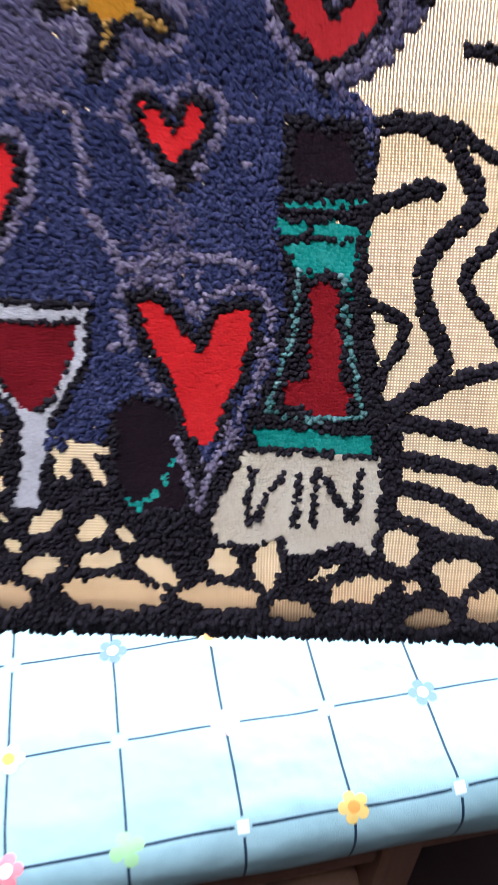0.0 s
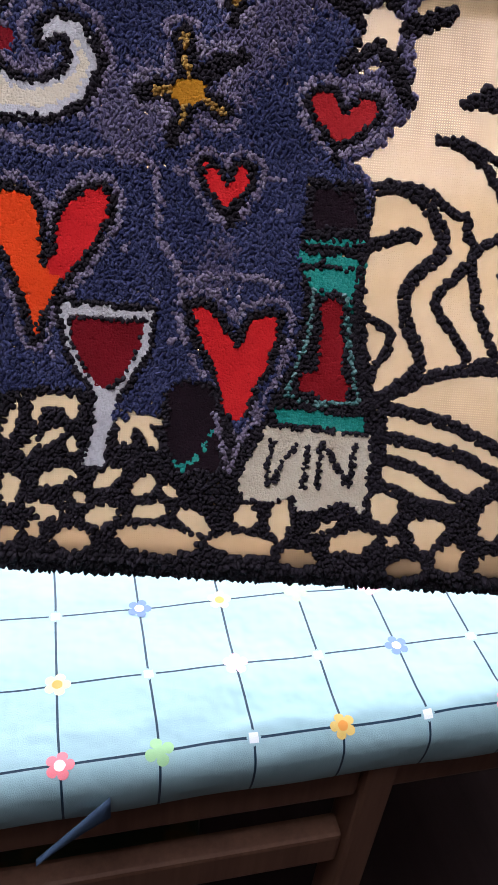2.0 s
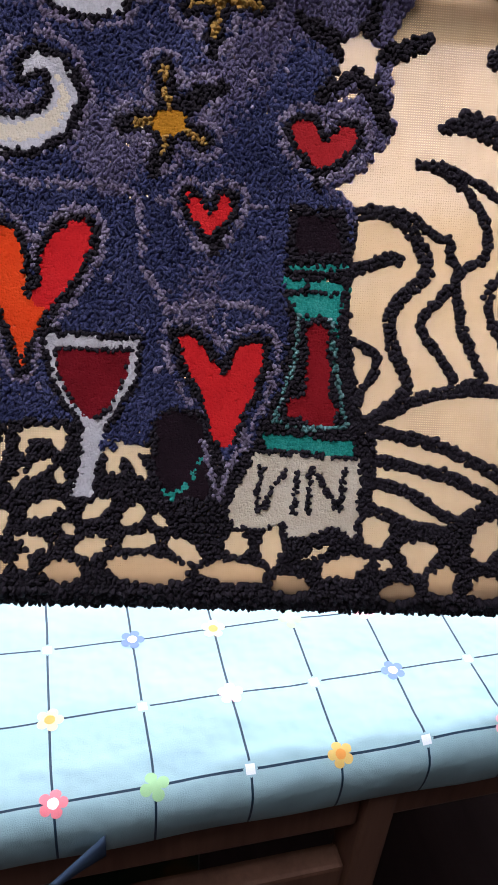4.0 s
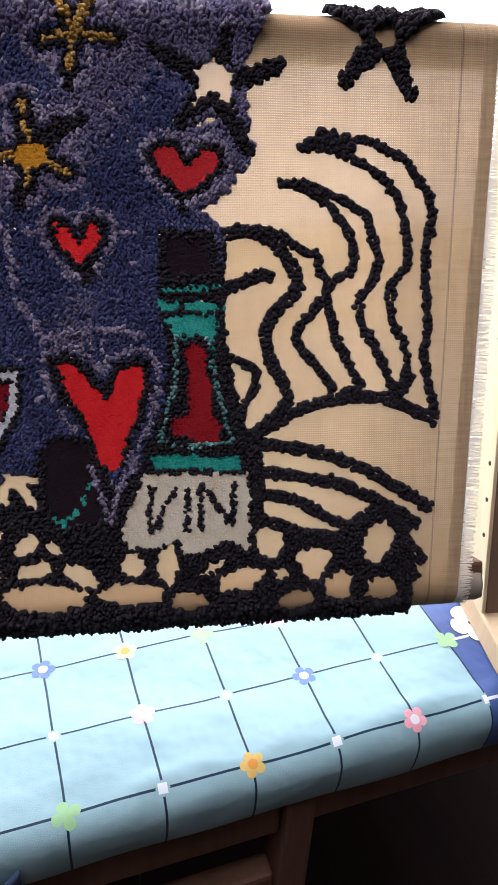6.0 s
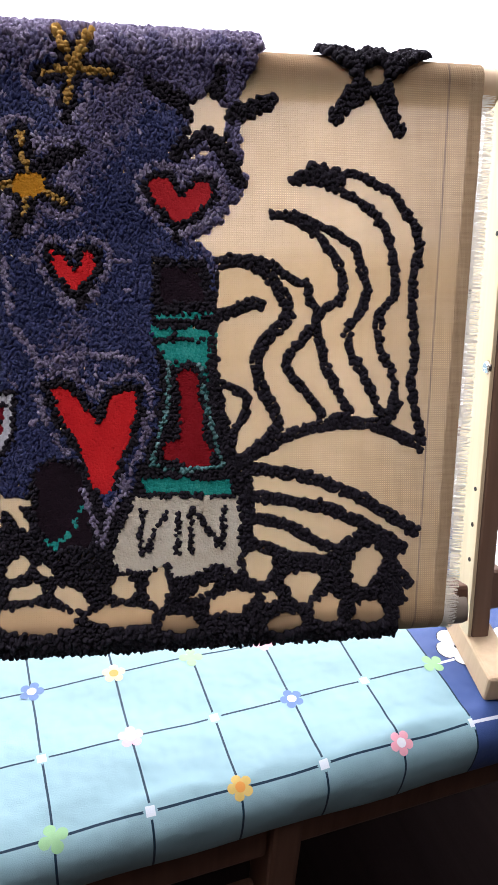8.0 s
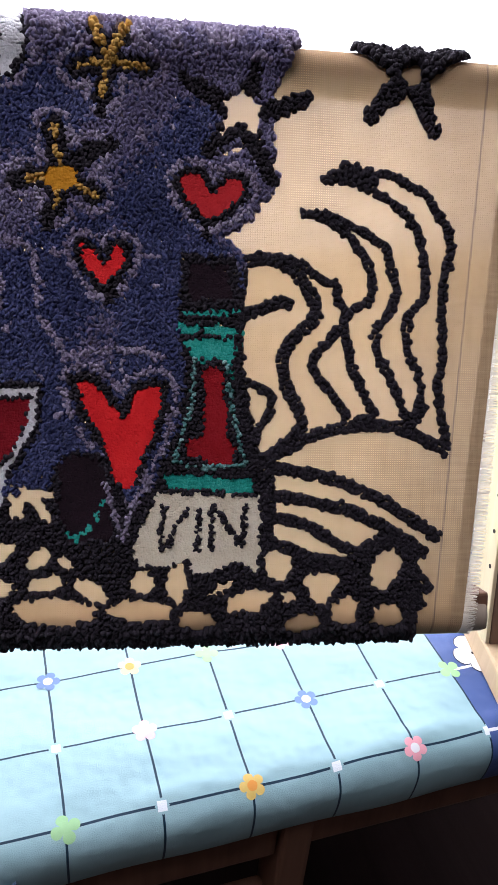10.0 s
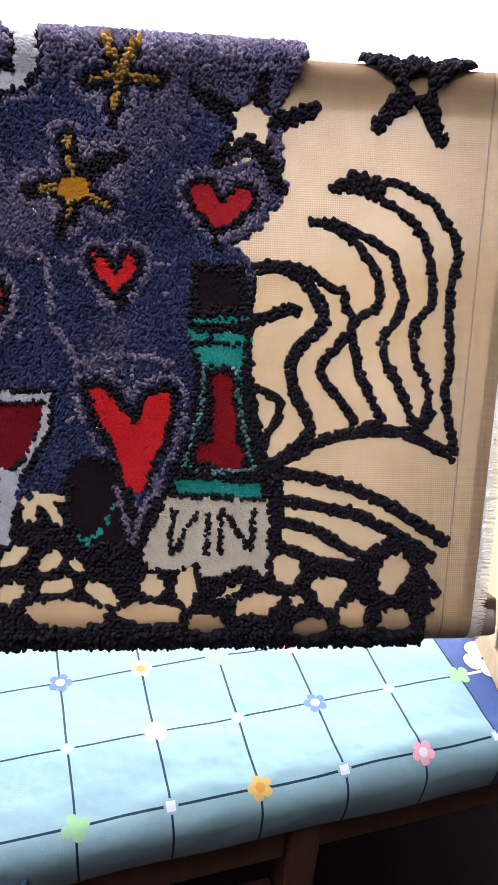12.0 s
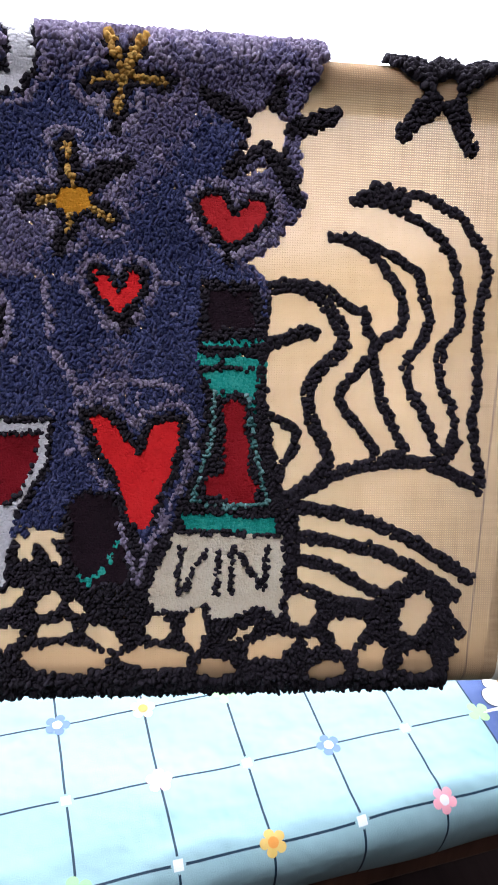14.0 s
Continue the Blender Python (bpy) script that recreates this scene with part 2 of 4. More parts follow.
M_PRINT = {
    "pink": plain("pink_print", (0.72, 0.16, 0.20), (0.80, 0.24, 0.27), 0.45, 200.0),
    "rose": plain("rose_print", (0.84, 0.36, 0.42), (0.88, 0.44, 0.50), 0.45, 200.0),
    "yellow": plain("yellow_print", (0.62, 0.42, 0.10), (0.72, 0.52, 0.18), 0.45, 200.0),
    "lemon": plain("lemon_print", (0.62, 0.54, 0.28), (0.68, 0.60, 0.36), 0.45, 200.0),
    "orange": plain("orange_print", (0.70, 0.28, 0.05), (0.76, 0.34, 0.08), 0.45, 200.0),
    "blue": plain("blue_print", (0.10, 0.17, 0.34), (0.13, 0.22, 0.40), 0.45, 200.0),
    "green": plain("green_print", (0.26, 0.50, 0.24), (0.34, 0.58, 0.30), 0.45, 200.0),
    "white": plain("white_print", (0.78, 0.79, 0.80), (0.84, 0.84, 0.85), 0.45, 200.0),
    "ink": plain("ink_print", (0.02, 0.02, 0.03), (0.03, 0.03, 0.05), 0.45, 200.0),
}


# ---- mesh helpers ----
def part(name, bm, material, parent=None, label=""):
    """Links a bmesh (or a ready mesh) as one object under a thing or part."""
    if isinstance(bm, bpy.types.Mesh):
        data = bm
    else:
        data = bpy.data.meshes.new(name)
        bm.to_mesh(data)
        bm.free()
    if material is not None and not data.materials:
        data.materials.append(material)
    ob = new(name, data)
    ob.parent = parent
    if label:
        ob["label"] = label
    return ob


def box_bm(x0, x1, y0, y1, z0, z1, bevel=0.0, seg=2):
    bm = bmesh.new()
    bmesh.ops.create_cube(bm, size=1.0, matrix=Matrix.Translation(((x0 + x1) / 2, (y0 + y1) / 2, (z0 + z1) / 2)) @ Matrix.Diagonal((x1 - x0, y1 - y0, z1 - z0, 1)))
    if bevel:
        bmesh.ops.bevel(bm, geom=bm.edges[:], offset=bevel, segments=seg, affect="EDGES", profile=0.6)
    return bm


def rod_bm(a, b, r, seg=20, r2=None, bevel=0.0):
    bm = bmesh.new()
    a, b = Vector(a), Vector(b)
    d = b - a
    m = Matrix.Translation((a + b) / 2) @ d.to_track_quat("Z", "Y").to_matrix().to_4x4()
    bmesh.ops.create_cone(bm, cap_ends=True, segments=seg, radius1=r, radius2=r if r2 is None else r2, depth=d.length, matrix=m)
    if bevel:
        caps = [e for e in bm.edges if any(len(f.verts) > 4 for f in e.link_faces)]
        bmesh.ops.bevel(bm, geom=caps, offset=bevel, segments=2, affect="EDGES", profile=0.6)
    for f in bm.faces:
        f.smooth = len(f.verts) == 4
    return bm


def empty(name, m, label, category, group=""):
    ob = new(name)
    ob.matrix_world = m
    return tagged(ob, label, category, group)


def structure(name, bm, material, label, category):
    return tagged(part(name, bm, material), label, category, kind="structure")


# ---- the room ----
X0, X1, Y0, Y1, ZC = -1.75, 1.85, -2.2, WINDOW_Y, 2.45
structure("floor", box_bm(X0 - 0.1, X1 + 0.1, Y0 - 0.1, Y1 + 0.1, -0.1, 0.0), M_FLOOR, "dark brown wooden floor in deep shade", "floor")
structure("ceiling", box_bm(X0 - 0.1, X1 + 0.1, Y0 - 0.1, Y1 + 0.12, ZC, ZC + 0.1), M_CEIL, "plain pale grey painted ceiling", "ceiling")
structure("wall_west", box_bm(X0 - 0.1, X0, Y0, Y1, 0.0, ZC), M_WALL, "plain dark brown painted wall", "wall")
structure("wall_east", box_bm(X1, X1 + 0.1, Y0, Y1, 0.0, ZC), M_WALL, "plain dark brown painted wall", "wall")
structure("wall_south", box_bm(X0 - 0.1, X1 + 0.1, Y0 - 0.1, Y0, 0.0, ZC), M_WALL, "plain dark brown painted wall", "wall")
bm = bmesh.new()
for x0, x1, z0, z1 in ((X0 - 0.1, X1 + 0.1, 0.0, SILL_Z), (X0 - 0.1, X1 + 0.1, HEAD_Z, ZC), (X0 - 0.1, WIN_X0, SILL_Z, HEAD_Z), (WIN_X1, X1 + 0.1, SILL_Z, HEAD_Z)):
    bmesh.ops.create_cube(bm, size=1.0, matrix=Matrix.Translation(((x0 + x1) / 2, Y1 + 0.06, (z0 + z1) / 2)) @ Matrix.Diagonal((x1 - x0, 0.12, z1 - z0, 1)))
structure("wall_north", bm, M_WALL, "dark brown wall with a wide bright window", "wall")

window = tagged(new("window_1"), "white-framed window flooded with bright daylight", "window", kind="structure")
for x, half in ((WIN_X0 + 0.025, 0.025), (-0.62, 0.025), (0.70, 0.010), (WIN_X1 - 0.025, 0.025)):
    part("window_frame", box_bm(x - half, x + half, Y1 + 0.035, Y1 + 0.085, SILL_Z + 0.003, HEAD_Z - 0.003, 0.004), M_FRAME, window)
for z in (SILL_Z + 0.03, HEAD_Z - 0.03):
    for x0, x1 in ((WIN_X0 + 0.053, -0.648), (-0.592, 0.687), (0.713, WIN_X1 - 0.053)):
        part("window_frame", box_bm(x0, x1, Y1 + 0.037, Y1 + 0.083, z - 0.026, z + 0.026, 0.004), M_FRAME, window)
part("window_sill", box_bm(WIN_X0 - 0.03, WIN_X1 + 0.03, Y1 - 0.05, Y1 - 0.002, SILL_Z - 0.03, SILL_Z + 0.002, 0.004), M_FRAME, window)

m = Mat("overcast_sky_glow", 1.0)
m.b.inputs["Emission Color"].default_value = (0.95, 0.98, 1.0, 1.0)
m.b.inputs["Emission Strength"].default_value = 6.0
structure("backdrop", box_bm(-6.0, 7.0, 3.0, 3.05, -3.0, 5.0), m.m, "plain white overcast sky outside", "backdrop")

# ---- the table ----
TOP = 0.75
table = empty("side_table", pose(0, 0, 0), "small brown wooden table under a printed cloth", "table")
TX0, TX1, TY1 = -0.62, 0.66, 0.56
part("tabletop", box_bm(TX0 + 0.004, TX1 - 0.004, 0.009, TY1 - 0.006, TOP - 0.024, TOP - 0.0035, 0.007), M_DARKWOOD, table)
part("apron", box_bm(TX0 + 0.05, 0.1215, 0.004, 0.022, 0.672, TOP - 0.025, 0.003), M_DARKWOOD, table)
part("apron", box_bm(0.1425, TX1 - 0.05, 0.006, 0.024, 0.672, TOP - 0.025, 0.003), M_DARKWOOD, table)
for x, y in ((0.132, 0.014), (TX0 + 0.04, TY1 - 0.05), (TX1 - 0.04, TY1 - 0.05), (TX0 + 0.04, 0.02)):
    bm = box_bm(x - 0.010, x + 0.010, y - 0.015, y + 0.015, 0.0, TOP - 0.025, 0.003)
    part("leg", bm, M_DARKWOOD, table)
part("stretcher", box_bm(TX0 + 0.051, 0.1215, 0.005, 0.022, 0.595, 0.626, 0.003), M_DARKWOOD, table)


def cloth_profile():
    """(y, z, arc, slope) from the back edge of the table over its soft front edge and down the drop."""
    prof = [(TY1 - i * (TY1 - 0.036) / 90.0, TOP, TY1 - i * (TY1 - 0.036) / 90.0, 0.0) for i in range(91)]
    y, z, s = prof[-1][:3]
    step = 0.0005
    for i in range(1, 155):
        s -= step
        a = math.pi / 2 * min(1.0, max(0.0, (0.013 - s) / 0.030)) ** 1.35
        if s < -0.017:
            a += 0.30 * min(1.0, (-0.017 - s) / 0.02)
        y, z = y - step * math.cos(a), z - step * math.sin(a)
        if i % 3 == 0:
            prof.append((y, z, s, a))
    return prof


PROFILE = cloth_profile()
ARCS = np.array([p[2] for p in PROFILE])[::-1]
PROF = np.array(PROFILE)[::-1]


def on_cloth(x, s, lift=0.0):
    """Point of the cloth at x along the table and s of its own metres from the front line, with its waves and puckers."""
    s += 0.0018 * min(1.0, max(0.0, (0.03 - s) / 0.03))
    y, z, a = (float(np.interp(s, ARCS, PROF[:, c])) for c in (0, 1, 3))
    edge = math.exp(-((s - 0.012) / 0.014) ** 2)
    drop = max(0.0, -s - 0.012) / 0.03
    w = noise.noise(Vector((x * 9, s * 9, 0.3))) * 0.0012 + noise.noise(Vector((x * 30, s * 30, 3.3))) * 0.0004
    w = w * max(0.0, min(1.0, s / 0.03)) + edge * (0.0013 * noise.noise(Vector((x * 22, s * 75, 1.7))) + 0.0006 * noise.noise(Vector((x * 70, s * 110, 4.7)))) + drop * 0.0022 * noise.noise(Vector((x * 14, 0.0, 7.1))) + lift
    return Vector((x, y - w * math.sin(a), z + w * math.cos(a) - drop * 0.0014 * (1 + noise.noise(Vector((x * 7, 1.0, 2.0))))))


def cloth_mesh():
    n = 400
    verts, faces, uvs = [], [], []
    m = len(PROFILE)
    for i in range(n + 1):
        x = TX0 + (TX1 - TX0) * i / n
        for p in PROFILE:
            verts.append(on_cloth(x, p[2]))
            uvs.append((x, p[2]))
    for i in range(n):
        for j in range(m - 1):
            faces.append((i * m + j, i * m + j + 1, (i + 1) * m + j + 1, (i + 1) * m + j))
    data = bpy.data.meshes.new("cloth_sheet")
    data.from_pydata(verts, [], faces)
    layer = data.uv_layers.new(name="UVMap")
    layer.data.foreach_set("uv", [c for f in faces for k in f for c in uvs[k]])
    data.polygons.foreach_set("use_smooth", [True] * len(faces))
    return data


tablecloth = empty("tablecloth", pose(0, 0, 0), "pale blue checked tablecloth with small printed flowers", "tablecloth")
sheet = part("cloth_sheet", cloth_mesh(), M_TABLECLOTH, tablecloth)
thick = sheet.modifiers.new("thickness", "SOLIDIFY")
thick.thickness, thick.offset = 0.0012, -1.0


def flower_mesh(x, s, turn, petals, r, depth, lift):
    """A printed flower that follows the cloth's form."""
    bm = bmesh.new()
    n = petals * 12
    rings = []
    for f in (0.5, 1.0):
        ring = []
        for i in range(n):
            a = 2 * math.pi * i / n
            k = f * r * (1 - depth + depth * abs(math.cos(petals * a / 2)) ** 0.55)
            ring.append(bm.verts.new(on_cloth(x + k * math.cos(a + radians(turn)), s + k * math.sin(a + radians(turn)), lift)))
        rings.append(ring)
    c = bm.verts.new(on_cloth(x, s, lift))
    for i in range(n):
        j = (i + 1) % n
        bm.faces.new((c, rings[0][i], rings[0][j])).smooth = True
        bm.faces.new((rings[0][i], rings[1][i], rings[1][j], rings[0][j])).smooth = True
    return bm


PRINTS = (("pink", -1, 0), ("green", 0, 0), ("yellow", 2, 0), ("rose", 4, 0), ("lemon", -1, 1), ("rose", 1, 1), ("blue", 3, 1), ("green", 5, 1),
          ("blue", 0, 2), ("lemon", 1, 2), ("green", 2, 2), ("rose", 3, 2), ("pink", 7.6, 3.6), ("rose", 8.6, 2.2))
for k, (key, i, j) in enumerate(PRINTS):
    x, s = i * 0.05, j * 0.05
    size = 1.6 if i > 5 else 1.0
    leafy = key == "green"
    bm = flower_mesh(x, s, 17 * k, 4 if leafy else 5, (0.0078 if leafy else 0.0074) * size, 0.62 if leafy else 0.42, 0.00025)
    f = part("printed_flower", bm, M_PRINT[key], tablecloth, key.replace("rose", "pink").replace("lemon", "pale yellow") + " printed flower")
    if not leafy:
        part("flower_eye", flower_mesh(x, s, 9 * k, 5, 0.0029 * size, 0.05, 0.00042), M_PRINT["orange" if key in ("yellow", "lemon") else "white"], f)

# larger flowers printed on the navy border
for x, s, turn in ((0.2765, 0.0590, 40), (0.3220, 0.0560, 10), (0.3050, 0.1700, 75)):
    f = part("printed_flower", flower_mesh(x, s, turn, 5, 0.0176, 0.30, 0.00025), M_PRINT["ink"], tablecloth, "white printed flower on navy border")
    part("petals", flower_mesh(x, s, turn, 5, 0.0170, 0.30, 0.00045), M_PRINT["white"], f)
    part("flower_eye", flower_mesh(x - 0.003, s, 0, 5, 0.0013, 0.05, 0.00065), M_PRINT["ink"], f)
# a turned-back blue corner of the cloth that hangs below the edge
bm = bmesh.new()
rows = []
for i in range(9):
    f = i / 8
    w = 0.009 * (1 - f) + 0.0006
    c = Vector((-0.026 - 0.038 * f, -0.0095 - 0.012 * f, 0.7230 - 0.0150 * f - 0.004 * f * f))
    rows.append([bm.verts.new(c + Vector((0.0, -0.002 * math.sin(a), w * math.cos(a)))) for a in (0, 1.05, 2.1, 3.14, 4.2, 5.24)])
for a, c in zip(rows[:-1], rows[1:]):
    for k in range(6):
        bm.faces.new((a[k], a[(k + 1) % 6], c[(k + 1) % 6], c[k])).smooth = True
bm.faces.new(rows[-1])
bm.faces.new(rows[0][::-1])
part("cloth_corner", bm, plain("faded_blue_cloth", (0.030, 0.055, 0.100), (0.045, 0.080, 0.135), 0.8, 90.0), tablecloth, "faded blue turned-back cloth corner")

# ---- a painted stool pushed in under the table ----
stool = empty("wooden_stool", pose(-0.10, 0.13, 0.0, 0, 0, -12), "low wooden stool with a worn green painted seat", "stool")
M_STOOL = Mat("worn_green_paint", 0.6)
vec = M_STOOL.coord()
f = M_STOOL.noise(vec, 9.0, 4.0)
M_STOOL.colour(M_STOOL.ramp(f, ((0.35, (0.012, 0.036, 0.018)), (0.50, (0.036, 0.045, 0.018)), (0.56, (0.090, 0.060, 0.012)), (0.66, (0.048, 0.029, 0.016)))))
part("seat", box_bm(-0.16, 0.155, -0.09, 0.10, 0.47, 0.495, 0.005), M_STOOL.m, stool, "worn green and yellow painted seat")
for x in (-0.14, 0.135):
    for y in (-0.07, 0.08):
        part("leg", rod_bm((x * 1.06, y * 1.1, 0.0), (x, y, 0.4698), 0.012, 14, 0.014), M_DARKWOOD, stool)
part("stretcher", rod_bm((-0.136, -0.073, 0.20), (0.131, -0.073, 0.20), 0.008, 12), M_DARKWOOD, stool)

# ---- a folded striped cloth at the back of the table ----
m = Mat("striped_linen", 0.9)
uvs = m.coord()
sep = m.n("ShaderNodeSeparateXYZ")
m.put(uvs, sep.inputs[0])
s = m.math("FRACT", m.math("MULTIPLY_ADD", sep.outputs[0], 55.0, 20.0))
m.colour(m.mix(m.math("GREATER_THAN", s, 0.55), m.mix(m.noise(uvs, 200.0), (0.58, 0.52, 0.46), (0.68, 0.62, 0.55)), (0.20, 0.11, 0.08)))
m.bump(m.noise(uvs, 700.0), 0.4, 0.001)
folded = empty("folded_cloth", pose(0.52, 0.262, TOP + 0.0015, 0, 0, -8), "folded brown and cream striped cloth", "cloth")
for k in range(3):
    bm = box_bm(-0.105 + 0.003 * k, 0.105 - 0.002 * k, -0.026 + 0.002 * k, 0.026, 0.0075 * k, 0.0075 * k + 0.0072, 0.0032, 3)
    part("fold", bm, m.m, folded)

# ---- the stretched canvas: its own plane, leaning back; x along it, z up it, y into it ----
PLANE = Matrix(((0.9801, 0.1792, 0.0854, 0.0), (-0.1985, 0.8848, 0.4216, 0.0605), (0.0, -0.4301, 0.9028, 0.8), (0, 0, 0, 1)))
LOW, HIGH, R_LOW, R_HIGH = 0.0242, 0.3220, 0.0115, 0.0125
SKEW = 0.068


def wrap(u, v):
    """Point of the cloth and its outward direction at u along and v up it; it bends round the rollers past LOW and HIGH."""
    if v > HIGH:
        a = min((v - HIGH) / R_HIGH, 2.6)
        return Vector((u, R_HIGH - R_HIGH * math.cos(a), HIGH + R_HIGH * math.sin(a))), Vector((0, -math.cos(a), math.sin(a)))
    if v < LOW:
        a = min((LOW - v) / R_LOW, 2.6)
        return Vector((u, R_LOW - R_LOW * math.cos(a), LOW - R_LOW * math.sin(a))), Vector((0, -math.cos(a), -math.sin(a)))
    return Vector((u, 0, v)), Vector((0, -1, 0))


LEFT_U = -0.215


def right_u(v):
    return 0.2305 + (v - 0.018) * SKEW


canvas = empty("rug_canvas", PLANE, "half-finished looped rug picture on open-weave tan canvas", "rug canvas")


def canvas_mesh():
    bm = bmesh.new()
    layer = bm.loops.layers.uv.new("UVMap")
    nv, nu = 150, 60
    rows = []
    for j in range(nv + 1):
        v = LOW - 0.026 + (HIGH + 0.030 - (LOW - 0.026)) * j / nv
        row = []
        for i in range(nu + 1):
            u = LEFT_U + (right_u(v) - LEFT_U) * i / nu
            p, d = wrap(u, v)
            p = p + d * 0.0008 * noise.noise(Vector((u * 16, v * 16, 0.0)))
            vert = bm.verts.new(p)
            row.append((vert, (u, v)))
        rows.append(row)
    for j in range(nv):
        for i in range(nu):
            q = (rows[j][i], rows[j][i + 1], rows[j + 1][i + 1], rows[j + 1][i])
            f = bm.faces.new([a for a, _ in q])
            f.smooth = True
            for lp, (_, c) in zip(f.loops, q):
                lp[layer].uv = c
    return bm


cloth = part("cloth", canvas_mesh(), M_WEAVE, canvas, "open-weave tan cotton canvas")


def fringe_mesh():
    """Loose cut threads along the canvas's edge."""
    rng = random.Random(4)
    verts, faces = [], []
    v = 0.012
    while v < 0.314:
        u0 = right_u(v) - 0.0004
        p, d = wrap(u0, v)
        length = rng.uniform(0.0064, 0.0078)
        sag, wob, r = rng.uniform(-0.0011, 0.0002), rng.uniform(-0.0010, 0.0006), rng.uniform(0.00024, 0.00040)
        base = len(verts)
        for k in range(5):
            f = k / 4
            c = p + Vector((length * f, wob * f * f - 0.0006 * f, sag * f * f))
            for a in (0, 2.1, 4.2):
                verts.append(c + Vector((0, math.cos(a), math.sin(a))) * r * (1 - 0.4 * f))
        for k in range(4):
            for a in range(3):
                b = (a + 1) % 3
                faces.append((base + k * 3 + a, base + k * 3 + b, base + k * 3 + 3 + b, base + k * 3 + 3 + a))
        v += rng.uniform(0.00035, 0.00075)
    data = bpy.data.meshes.new("fringe")
    data.from_pydata(verts, [], faces)
    return data


tagged(part("fringe", fringe_mesh(), M_FRINGE, canvas, "frayed white cotton threads"), kind="stuff")

# ---- the picture: outlines in millimetres of canvas, filled with yarn loops ----
def seg_dist(P, a, b):
    a, b = np.array(a, float), np.array(b, float)
    ab = b - a
    t = np.clip(((P - a) @ ab) / max(ab @ ab, 1e-9), 0, 1)
    return np.linalg.norm(P - (a + t[:, None] * ab), axis=1)


def line_dist(P, pts):
    return np.min([seg_dist(P, a, b) for a, b in zip(pts[:-1], pts[1:])], axis=0)


def inside(P, pts):
    x, y = P[:, 0], P[:, 1]
    res = np.zeros(len(P), bool)
    for (x0, y0), (x1, y1) in zip(pts, pts[1:] + pts[:1]):
        hit = ((y0 > y) != (y1 > y)) & (x < (x1 - x0) * (y - y0) / ((y1 - y0) or 1e-9) + x0)
        res ^= hit
    return res


def area_dist(P, pts):
    d = line_dist(P, pts + pts[:1])
    return np.where(inside(P, pts), -d, d)


def oval(P, cu, cv, ru, rv, turn=0.0):
    a = radians(turn)
    d = P - np.array((cu, cv))
    x, y = d[:, 0] * math.cos(a) + d[:, 1] * math.sin(a), -d[:, 0] * math.sin(a) + d[:, 1] * math.cos(a)
    return (np.hypot(x / ru, y / rv) - 1) * min(ru, rv)


# loop positions on a loose hexagonal grid
PITCH = 2.2
rng = np.random.default_rng(11)
gu, gv = np.meshgrid(np.arange(-205, 222, PITCH), np.arange(4, 352, PITCH * 0.87))
gu = gu + np.where((np.arange(gu.shape[0]) % 2)[:, None] == 1, PITCH / 2, 0)
PTS = np.c_[gu.ravel(), gv.ravel()] + rng.normal(0, 0.33, (gu.size, 2))
owner = np.full(len(PTS), -1)
MOTIFS = []


def paint(mask, name, colour, parent=None, label=""):
    """Give the loops under mask to a motif."""
    MOTIFS.append((name, colour, parent, label))
    owner[mask] = len(MOTIFS) - 1
    return len(MOTIFS) - 1


def bare(mask):
    owner[mask] = -1


RAG = rng.normal(0, 0.5, len(PTS))
FIELD = [(-210, 360), (126, 360), (125, 330), (114, 308), (114, 270), (119, 264), (112, 253), (104, 243), (96, 238), (88, 232), (101, 221), (99, 190), (100, 130), (106, 105), (60, 60), (-210, 60)]
field = area_dist(PTS, FIELD) + RAG
sky_blue = paint(field < 0, "night_sky", "blue", None, "navy and blue flecked looped yarn")
patch = np.array([noise.noise(Vector((x * 0.022, y * 0.022, 5.0))) for x, y in PTS])
dusk = paint((field < 0) & (patch + (PTS[:, 0] - 60) / 260 + (PTS[:, 1] - 235) / 190 + RAG * 0.22 > 0.06), "violet_patch", "dusk", None, "dusky violet looped yarn")

# hearts and stars, each with a black rim and a lavender halo
HEART_SMALL = [(16, 224), (21, 222), (24, 218), (28, 214), (31, 219), (33, 224), (38, 223), (37, 217), (33, 211), (28, 205), (22, 211), (18, 216)]
HEART_SIDE = [(66, 260), (70, 263), (76, 263), (79, 257), (83, 252), (87, 256), (91, 261), (97, 261), (99, 257), (96, 251), (89, 246), (82, 241), (75, 246), (69, 252)]
HEART_MAIN = [(14, 154), (20, 156), (28, 149), (33, 141), (38, 135), (42, 143), (46, 151), (52, 153), (57, 153), (58, 144), (54, 133), (53, 126), (48, 118), (46, 108), (42, 98), (37, 100), (33, 104), (31, 114), (29, 123), (24, 130), (19, 138)]
HEART_BIG_R = [(-62, 168), (-55, 177), (-54, 190), (-50, 200), (-42, 207), (-34, 209), (-30, 203), (-31, 196), (-35, 187), (-43, 175), (-52, 163)]
HEART_BIG_L = [(-96, 196), (-84, 204), (-74, 205), (-66, 198), (-64, 187), (-63, 170), (-52, 164), (-56, 156), (-61, 148), (-64, 135), (-68, 150), (-76, 168), (-84, 182)]
d_small, d_side, d_main = area_dist(PTS, HEART_SMALL), area_dist(PTS, HEART_SIDE), area_dist(PTS, HEART_MAIN)
d_big_r, d_big_l = area_dist(PTS, HEART_BIG_R), area_dist(PTS, HEART_BIG_L)
STAR_A, STAR_B = (6, 258), (29, 317)
ARMS_A = [(2, 283), (-12, 257), (21, 272), (23, 250), (3, 243)]
ARMS_B = [(22, 331), (38, 331), (49, 314), (26, 299), (13, 312)]
d_star_a = np.min([line_dist(PTS, [STAR_A, a]) for a in ARMS_A], axis=0)
